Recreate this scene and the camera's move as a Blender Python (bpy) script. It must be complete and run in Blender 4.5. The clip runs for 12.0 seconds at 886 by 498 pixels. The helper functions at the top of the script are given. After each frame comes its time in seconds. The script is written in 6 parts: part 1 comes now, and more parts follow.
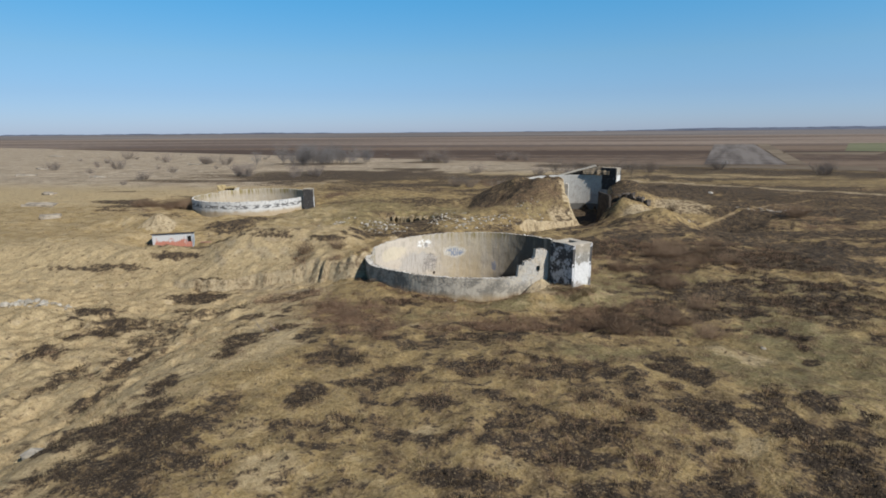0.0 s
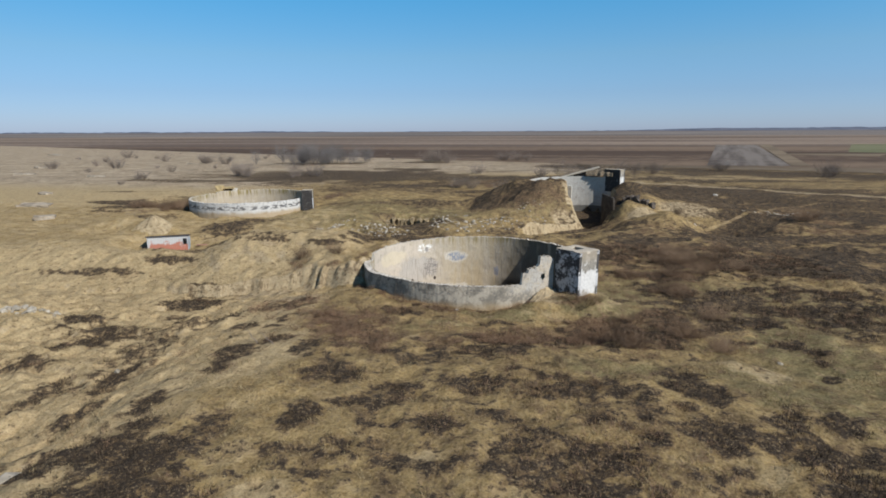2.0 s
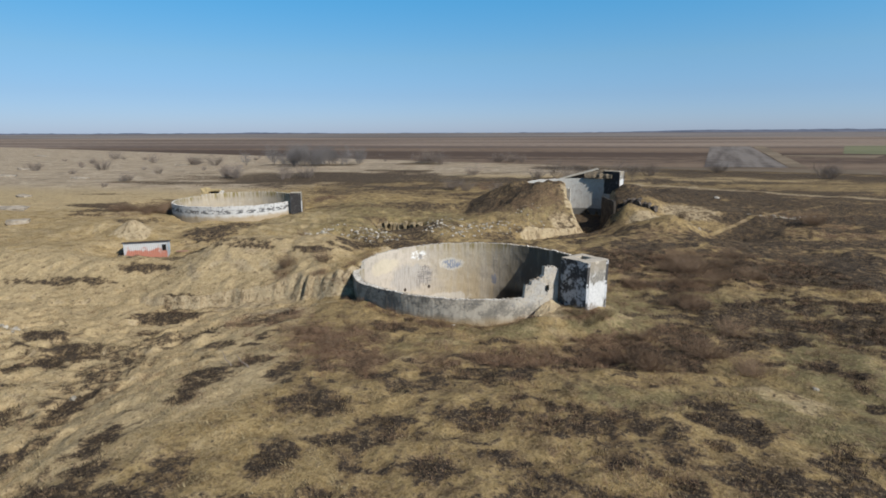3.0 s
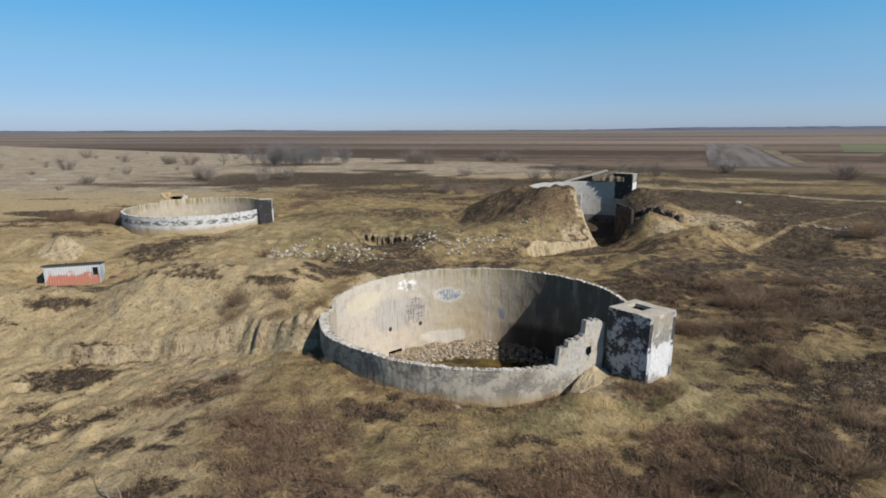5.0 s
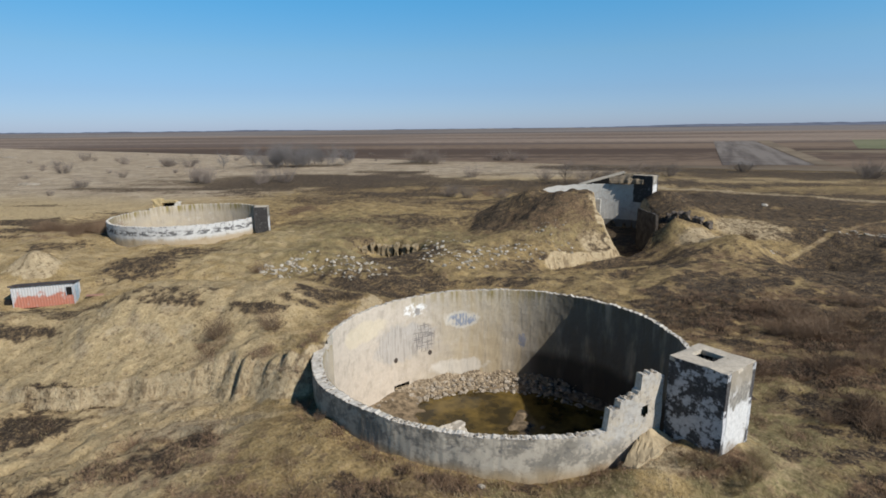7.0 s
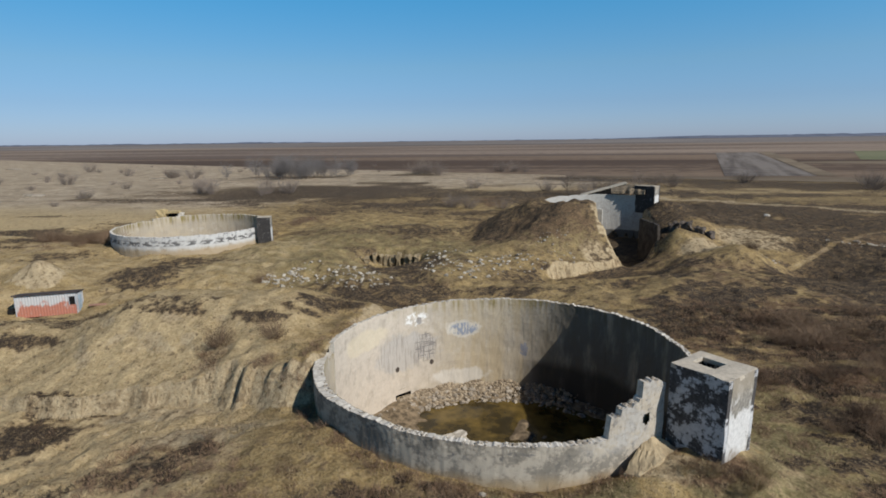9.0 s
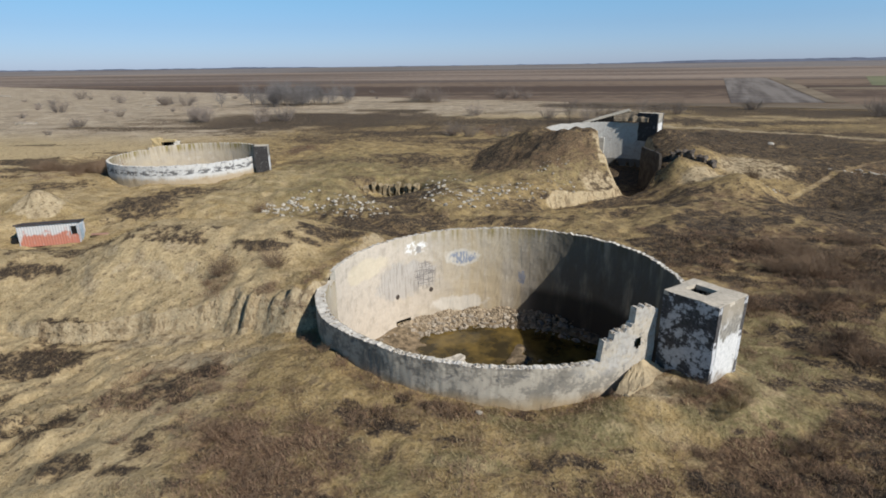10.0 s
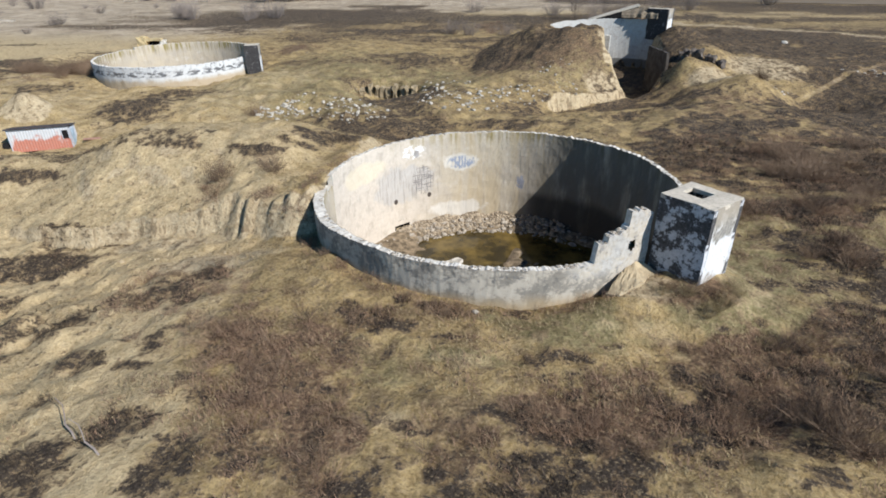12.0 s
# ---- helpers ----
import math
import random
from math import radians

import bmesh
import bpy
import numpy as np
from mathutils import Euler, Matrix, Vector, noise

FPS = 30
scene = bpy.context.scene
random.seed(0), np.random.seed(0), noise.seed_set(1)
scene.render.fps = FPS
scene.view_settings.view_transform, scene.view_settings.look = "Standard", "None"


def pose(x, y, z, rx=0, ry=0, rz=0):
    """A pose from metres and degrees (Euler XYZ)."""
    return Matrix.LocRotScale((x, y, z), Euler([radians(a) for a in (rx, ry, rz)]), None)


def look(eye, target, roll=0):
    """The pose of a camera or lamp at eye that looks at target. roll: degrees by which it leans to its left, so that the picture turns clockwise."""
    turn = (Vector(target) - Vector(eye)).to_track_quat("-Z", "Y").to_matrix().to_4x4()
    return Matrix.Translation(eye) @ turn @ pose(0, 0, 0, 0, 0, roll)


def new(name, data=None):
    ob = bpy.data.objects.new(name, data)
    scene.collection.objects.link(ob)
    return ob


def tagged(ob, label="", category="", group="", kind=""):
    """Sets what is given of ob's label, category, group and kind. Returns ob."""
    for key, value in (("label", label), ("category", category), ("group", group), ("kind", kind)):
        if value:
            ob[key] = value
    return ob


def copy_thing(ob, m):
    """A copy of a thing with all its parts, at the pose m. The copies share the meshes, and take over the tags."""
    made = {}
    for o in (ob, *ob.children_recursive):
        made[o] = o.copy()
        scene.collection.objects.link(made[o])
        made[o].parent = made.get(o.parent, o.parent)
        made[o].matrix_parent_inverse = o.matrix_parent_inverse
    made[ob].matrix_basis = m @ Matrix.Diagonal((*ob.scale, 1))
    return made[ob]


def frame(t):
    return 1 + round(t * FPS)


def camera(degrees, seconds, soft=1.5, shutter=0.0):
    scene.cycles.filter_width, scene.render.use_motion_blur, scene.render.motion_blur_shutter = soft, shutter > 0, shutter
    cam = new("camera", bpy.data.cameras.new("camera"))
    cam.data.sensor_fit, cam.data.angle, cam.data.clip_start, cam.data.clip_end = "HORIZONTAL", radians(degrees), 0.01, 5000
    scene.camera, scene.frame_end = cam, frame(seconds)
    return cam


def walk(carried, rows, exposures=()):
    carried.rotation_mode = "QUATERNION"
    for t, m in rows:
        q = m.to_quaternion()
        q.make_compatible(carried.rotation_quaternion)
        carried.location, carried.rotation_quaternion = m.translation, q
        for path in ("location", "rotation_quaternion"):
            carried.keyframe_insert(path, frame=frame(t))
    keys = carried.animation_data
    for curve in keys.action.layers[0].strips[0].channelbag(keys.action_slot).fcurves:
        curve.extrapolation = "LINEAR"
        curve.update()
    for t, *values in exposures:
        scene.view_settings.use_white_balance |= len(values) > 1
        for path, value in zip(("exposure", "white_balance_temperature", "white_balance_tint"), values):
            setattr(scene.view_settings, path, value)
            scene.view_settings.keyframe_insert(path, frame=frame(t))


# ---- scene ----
cam = camera(76.7, 12.0, soft=1.75)
# seconds, eye, a point ahead, roll
PATH = [
    (0, (2.478, -55.383, 14.070), (1.014, -45.710, 11.999), -0.51),
    (0.5, (2.427, -55.218, 14.064), (0.950, -45.550, 11.976), -0.34),
    (1, (2.387, -54.644, 14.253), (0.936, -44.950, 12.270), -0.77),
    (1.5, (2.316, -54.388, 14.176), (0.825, -44.728, 12.066), -0.34),
    (2, (2.121, -53.576, 14.343), (0.650, -43.907, 12.259), -0.31),
    (2.5, (1.831, -51.978, 14.283), (0.411, -42.297, 12.217), -0.28),
    (3, (1.381, -49.576, 14.138), (0.024, -39.885, 12.078), -0.25),
    (3.5, (0.878, -46.483, 14.105), (-0.419, -36.785, 12.041), -0.19),
    (3.7, (0.674, -45.120, 14.127), (-0.601, -35.419, 12.063), -0.20),
    (5.3, (-1.251, -34.682, 14.151), (-2.398, -24.974, 12.044), -0.33),
    (5.5, (-1.428, -33.583, 14.187), (-2.578, -23.862, 12.143), -0.50),
    (6, (-1.884, -31.460, 14.362), (-3.040, -21.734, 12.342), -0.78),
    (6.5, (-2.189, -30.404, 14.456), (-3.389, -20.692, 12.398), -0.82),
    (7, (-2.330, -30.160, 14.445), (-3.573, -20.468, 12.319), -0.67),
    (7.2, (-2.298, -30.111, 14.482), (-3.562, -20.424, 12.347), -0.92),
    (8.8, (-2.212, -30.200, 14.314), (-3.518, -20.415, 12.719), -0.81),
    (9, (-2.241, -30.290, 14.285), (-3.532, -20.562, 12.359), -0.74),
    (9.5, (-2.182, -30.394, 14.288), (-3.461, -20.819, 11.702), -0.77),
    (10, (-2.152, -30.467, 14.308), (-3.417, -21.057, 11.168), -0.80),
    (10.5, (-2.121, -30.521, 14.302), (-3.369, -21.283, 10.682), -0.83),
    (11, (-2.106, -30.565, 14.327), (-3.327, -21.545, 10.186), -0.89),
    (11.5, (-2.073, -30.583, 14.261), (-3.284, -21.642, 9.950), -0.88),
    (12, (-2.046, -30.600, 14.205), (-3.237, -21.836, 9.540), -0.90),
]
walk(cam, [(t, look(eye, ahead, roll)) for t, eye, ahead, roll in PATH],
     [(0, 0.0, 6250, 10), (7.2, -0.02, 6250, 10), (8.8, -0.17, 6250, 10), (9.5, -0.1, 6250, 10), (10.0, 0.07, 6250, 10), (10.5, 0.23, 6250, 10), (11.0, 0.33, 6100, 10), (12.0, 0.45, 5900, 10)])

# ---- world, sun, exposure ----
SUN_AZIMUTH, SUN_HEIGHT = -32.5, 36.0
world = bpy.data.worlds.new("clear_sky")
scene.world = world
world.use_nodes = True
sky = world.node_tree.nodes.new("ShaderNodeTexSky")
sky.sky_type, sky.sun_disc = "NISHITA", False
sky.sun_elevation, sky.sun_rotation = radians(SUN_HEIGHT), radians(90 - SUN_AZIMUTH)
sky.air_density, sky.dust_density, sky.ozone_density, sky.altitude = 1.0, 0.2, 1.0, 0.0
background = world.node_tree.nodes["Background"]
background.inputs["Strength"].default_value = 0.091
# the haze makes the horizon lavender and the sky above it a deep azure
upward = world.node_tree.nodes.new("ShaderNodeTexCoord")
height = world.node_tree.nodes.new("ShaderNodeSeparateXYZ")
tint = world.node_tree.nodes.new("ShaderNodeValToRGB")
stops = [(0.0, (0.54, 0.73, 1.36)), (0.06, (0.54, 0.745, 1.16)), (0.12, (0.59, 0.89, 1.15)), (0.24, (0.39, 1.12, 1.44)), (0.6, (0.18, 0.38, 0.60))]
while len(tint.color_ramp.elements) < len(stops):
    tint.color_ramp.elements.new(0.5)
for element, (at, colour) in zip(tint.color_ramp.elements, stops):
    element.position, element.color = at, (*(0.5 * v for v in colour), 1)
# a little brighter on the sunward side
sunward = world.node_tree.nodes.new("ShaderNodeMath")
sunward.operation = "MULTIPLY_ADD"
sunward.inputs[1].default_value, sunward.inputs[2].default_value = 0.44, 2.0
coloured, doubled = (world.node_tree.nodes.new("ShaderNodeVectorMath") for _ in range(2))
coloured.operation, doubled.operation = "MULTIPLY", "SCALE"
for a, b in ((upward.outputs["Generated"], height.inputs[0]), (height.outputs["Z"], tint.inputs["Fac"]), (height.outputs["X"], sunward.inputs[0]), (sunward.outputs[0], doubled.inputs["Scale"]), (sky.outputs["Color"], coloured.inputs[0]),
             (tint.outputs["Color"], coloured.inputs[1]), (coloured.outputs[0], doubled.inputs[0]), (doubled.outputs[0], background.inputs["Color"])):
    world.node_tree.links.new(a, b)
sun = new("sun", bpy.data.lights.new("sun", "SUN"))
sun.data.energy, sun.data.angle, sun.data.color = 5.0, radians(0.6), (1.0, 0.94, 0.86)
toward = Vector((math.cos(radians(SUN_AZIMUTH)) * math.cos(radians(SUN_HEIGHT)), math.sin(radians(SUN_AZIMUTH)) * math.cos(radians(SUN_HEIGHT)), math.sin(radians(SUN_HEIGHT))))
sun.matrix_world = look(toward * 60, (0, 0, 0))

# ---- materials ----
class Shader:
    """A node material, written as short calls; sockets are passed along."""

    def __init__(self, name, rough=0.9, metal=0.0, spec=0.2):
        self.material = bpy.data.materials.new(name)
        self.material.use_nodes = True
        self.tree = self.material.node_tree
        self.bsdf = self.tree.nodes["Principled BSDF"]
        self.bsdf.inputs["Roughness"].default_value = rough
        self.bsdf.inputs["Metallic"].default_value = metal
        self.bsdf.inputs["Specular IOR Level"].default_value = spec

    def put(self, socket, value):
        if isinstance(value, bpy.types.NodeSocket):
            self.tree.links.new(value, socket)
        elif isinstance(value, (tuple, list)) and len(value) == 3 and socket.type == "RGBA":
            socket.default_value = (*value, 1)
        else:
            socket.default_value = value

    def position(self, scale=(1, 1, 1)):
        node = self.tree.nodes.new("ShaderNodeNewGeometry")
        return self.scaled(node.outputs["Position"], scale)

    def local(self, scale=(1, 1, 1)):
        node = self.tree.nodes.new("ShaderNodeTexCoord")
        return self.scaled(node.outputs["Object"], scale)

    def uv(self, scale=(1, 1, 1)):
        node = self.tree.nodes.new("ShaderNodeTexCoord")
        return self.scaled(node.outputs["UV"], scale)

    def scaled(self, vector, scale):
        node = self.tree.nodes.new("ShaderNodeVectorMath")
        node.operation = "MULTIPLY"
        self.put(node.inputs[0], vector)
        node.inputs[1].default_value = scale
        return node.outputs[0]

    def noise(self, vector, scale=1.0, detail=6.0, rough=0.6, low=0.0, high=1.0):
        node = self.tree.nodes.new("ShaderNodeTexNoise")
        self.put(node.inputs["Vector"], vector)
        node.inputs["Scale"].default_value, node.inputs["Detail"].default_value, node.inputs["Roughness"].default_value = scale, detail, rough
        return self.span(node.outputs["Fac"], low, high)

    def cells(self, vector, scale=1.0):
        node = self.tree.nodes.new("ShaderNodeTexVoronoi")
        self.put(node.inputs["Vector"], vector)
        node.inputs["Scale"].default_value = scale
        return node.outputs["Distance"]

    def span(self, value, low, high, to_low=0.0, to_high=1.0):
        if (low, high, to_low, to_high) == (0.0, 1.0, 0.0, 1.0):
            return value
        node = self.tree.nodes.new("ShaderNodeMapRange")
        node.interpolation_type = "SMOOTHSTEP"
        self.put(node.inputs["Value"], value)
        for key, v in (("From Min", low), ("From Max", high), ("To Min", to_low), ("To Max", to_high)):
            node.inputs[key].default_value = v
        return node.outputs["Result"]

    def math(self, kind, a, b=0.0):
        node = self.tree.nodes.new("ShaderNodeMath")
        node.operation = kind
        self.put(node.inputs[0], a)
        self.put(node.inputs[1], b)
        return node.outputs[0]

    def attribute(self, name):
        node = self.tree.nodes.new("ShaderNodeAttribute")
        node.attribute_name = name
        return node.outputs["Fac"]

    def parts(self, vector):
        node = self.tree.nodes.new("ShaderNodeSeparateXYZ")
        self.put(node.inputs[0], vector)
        return node.outputs

    def patch(self, vector, u, v, ru, rv, ragged=1.2, scale=1.5):
        """1 inside an oval round (u, v), with a ragged soft edge."""
        p = self.parts(vector)
        du, dv = self.math("DIVIDE", self.math("SUBTRACT", p["X"], u), ru), self.math("DIVIDE", self.math("SUBTRACT", p["Y"], v), rv)
        d = self.math("ADD", self.math("MULTIPLY", du, du), self.math("MULTIPLY", dv, dv))
        rough = self.math("MULTIPLY", self.math("SUBTRACT", self.noise(vector, scale, 6, 0.6), 0.5), ragged * 2)
        return self.span(self.math("ADD", d, rough), 1.25, 0.65)

    def random_island(self):
        return self.tree.nodes.new("ShaderNodeNewGeometry").outputs["Random Per Island"]

    def random_object(self):
        return self.tree.nodes.new("ShaderNodeObjectInfo").outputs["Random"]

    def mix(self, factor, a, b):
        node = self.tree.nodes.new("ShaderNodeMix")
        node.data_type = "RGBA"
        self.put(node.inputs["Factor"], factor)
        self.put(node.inputs["A"], a)
        self.put(node.inputs["B"], b)
        return node.outputs["Result"]

    def done(self, colour, height=None, depth=0.02, strength=0.6):
        self.put(self.bsdf.inputs["Base Color"], colour)
        if height is not None:
            node = self.tree.nodes.new("ShaderNodeBump")
            node.inputs["Strength"].default_value, node.inputs["Distance"].default_value = strength, depth
            self.put(node.inputs["Height"], height)
            self.tree.links.new(node.outputs["Normal"], self.bsdf.inputs["Normal"])
        return self.material


def ground_material():
    s = Shader("dry_steppe_ground", rough=0.95, spec=0.05)
    p = s.position()
    big, mid, fine = s.noise(p, 0.07, 5), s.noise(p, 0.55, 8, 0.65), s.noise(p, 3.2, 8, 0.7)
    clump, grain = s.noise(p, 1.5, 6, 0.65), s.noise(p, 11.0, 4, 0.7)

    def spread(value, much):
        return s.math("MULTIPLY", s.math("SUBTRACT", value, 0.5), much)

    def with_noise(name, *pairs):
        out = s.attribute(name)
        for value, much in pairs:
            out = s.math("ADD", out, spread(value, much))
        return out

    straw = s.mix(s.span(fine, 0.28, 0.72), (0.258, 0.176, 0.074), (0.445, 0.33, 0.155))
    olive = s.mix(s.span(fine, 0.3, 0.7), (0.175, 0.142, 0.064), (0.275, 0.23, 0.112))
    brown = s.mix(s.span(fine, 0.3, 0.7), (0.07, 0.048, 0.029), (0.19, 0.133, 0.076))
    colour = s.mix(s.span(with_noise("green", (mid, 1.2)), 0.2, 0.75), straw, olive)
    tufts = s.span(s.math("ADD", s.math("MULTIPLY", mid, 0.5), s.math("MULTIPLY", clump, 0.55)), 0.535, 0.645)
    open_ground = s.span(s.attribute("pale"), 0.1, 0.8, 1.0, 0.25)
    colour = s.mix(s.math("MULTIPLY", s.math("MULTIPLY", tufts, open_ground), s.span(big, 0.3, 0.62, 0.35, 0.85)), colour, brown)
    tone = s.noise(p, 0.75, 6, 0.68)
    colour = s.mix(s.math("MULTIPLY", s.span(tone, 0.51, 0.37, 0.0, 0.75), open_ground), colour, brown)
    colour = s.mix(s.span(tone, 0.53, 0.68, 0.0, 0.65), colour, s.mix(s.span(fine, 0.3, 0.7), (0.41, 0.305, 0.155), (0.60, 0.465, 0.262)))
    rust = s.mix(s.span(fine, 0.32, 0.7), (0.065, 0.043, 0.029), (0.26, 0.165, 0.096))
    colour = s.mix(s.span(with_noise("scrub", (mid, 1.2), (clump, 1.0)), 0.38, 0.8), colour, rust)
    pale = s.mix(s.span(fine, 0.3, 0.7), (0.41, 0.308, 0.162), (0.635, 0.495, 0.285))
    # greyer tan for the far plain: distance haze painted into the ground colour
    haze_tan = s.mix(s.span(s.noise(p, 0.16, 8, 0.7), 0.35, 0.68), (0.40, 0.322, 0.228), (0.64, 0.53, 0.39))
    pale = s.mix(s.span(s.attribute("plain"), 0.2, 0.9), pale, haze_tan)
    colour = s.mix(s.span(with_noise("pale", (mid, 0.9), (tone, 0.8)), 0.35, 0.8, 0.0, 0.8), colour, pale)
    thorn = s.span(s.math("ADD", s.math("MULTIPLY", s.noise(p, 0.11, 5, 0.6), 0.45), s.math("MULTIPLY", s.noise(p, 0.55, 4, 0.6), 0.55)), 0.49, 0.58)
    colour = s.mix(s.math("MULTIPLY", s.math("MULTIPLY", thorn, s.span(s.attribute("plain"), 0.2, 0.9)), 0.6), colour, (0.21, 0.165, 0.115))
    bald = s.span(s.noise(p, 0.3, 6, 0.65), 0.60, 0.70)
    colour = s.mix(s.math("MULTIPLY", s.math("MULTIPLY", bald, s.span(s.attribute("plain"), 0.2, 0.9)), 0.5), colour, (0.55, 0.48, 0.38))
    clay = s.mix(s.span(fine, 0.3, 0.75), (0.37, 0.28, 0.16), (0.58, 0.47, 0.295))
    clay = s.mix(s.span(s.noise(s.position((1.7, 1.7, 0.12)), 1.0, 4, 0.6), 0.48, 0.36, 0.0, 0.7), clay, (0.17, 0.12, 0.07))
    colour = s.mix(s.span(with_noise("clay", (mid, 1.0)), 0.35, 0.8), colour, clay)
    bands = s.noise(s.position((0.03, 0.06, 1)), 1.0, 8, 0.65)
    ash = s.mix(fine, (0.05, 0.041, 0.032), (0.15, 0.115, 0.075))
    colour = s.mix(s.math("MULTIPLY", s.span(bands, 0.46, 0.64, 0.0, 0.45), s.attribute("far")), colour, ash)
    scorched = s.mix(s.span(fine, 0.3, 0.7), (0.10, 0.066, 0.038), (0.28, 0.19, 0.10))
    speck = s.noise(p, 6.5, 3, 0.6)
    straw_fleck = s.mix(grain, (0.27, 0.185, 0.095), (0.52, 0.40, 0.23))
    lump, sharp, crumb = s.span(clump, 0.32, 0.68), s.span(fine, 0.32, 0.68), s.span(grain, 0.32, 0.68)
    burnt = s.mix(s.span(grain, 0.35, 0.7), (0.018, 0.0155, 0.014), (0.085, 0.066, 0.050))
    colour = s.mix(s.span(with_noise("burn", (lump, 0.9), (sharp, 0.5), (mid, 0.6)), 0.1, 0.7, 0.0, 0.85), colour, scorched)
    colour = s.mix(s.span(with_noise("burn", (lump, 0.95), (sharp, 0.95), (crumb, 0.5)), 0.45, 1.0, 0.0, 0.93), colour, burnt)
    colour = s.mix(s.span(speck, 0.55, 0.66, 0.0, 0.5), colour, straw_fleck)
    colour = s.mix(s.span(speck, 0.47, 0.36, 0.0, 0.5), colour, s.mix(0.65, colour, (0.035, 0.027, 0.02)))
    colour = s.mix(s.span(grain, 0.25, 0.75, 0.0, 0.22), colour, s.mix(0.5, colour, (0.06, 0.045, 0.03)))
    height = s.math("ADD", s.math("MULTIPLY", clump, 1.6), s.math("ADD", s.math("MULTIPLY", fine, 1.0), s.math("MULTIPLY", grain, 0.4)))
    return s.done(colour, height, 0.11, 1.0)


def plough_material(name, low, high, along, turn=0.0, sharp=0.14):
    s = Shader(name, rough=0.95, spec=0.05)
    turned = s.tree.nodes.new("ShaderNodeMapping")
    s.put(turned.inputs["Vector"], s.position())
    turned.inputs["Rotation"].default_value = (0, 0, radians(turn))
    bands = s.noise(s.scaled(turned.outputs[0], along), 1.0, 5, 0.55)
    fine = s.noise(s.position(), 0.12, 6, 0.6)
    return s.done(s.mix(s.span(s.math("ADD", s.math("MULTIPLY", bands, 0.7), s.math("MULTIPLY", fine, 0.3)), 0.5 - sharp, 0.5 + sharp), low, high))


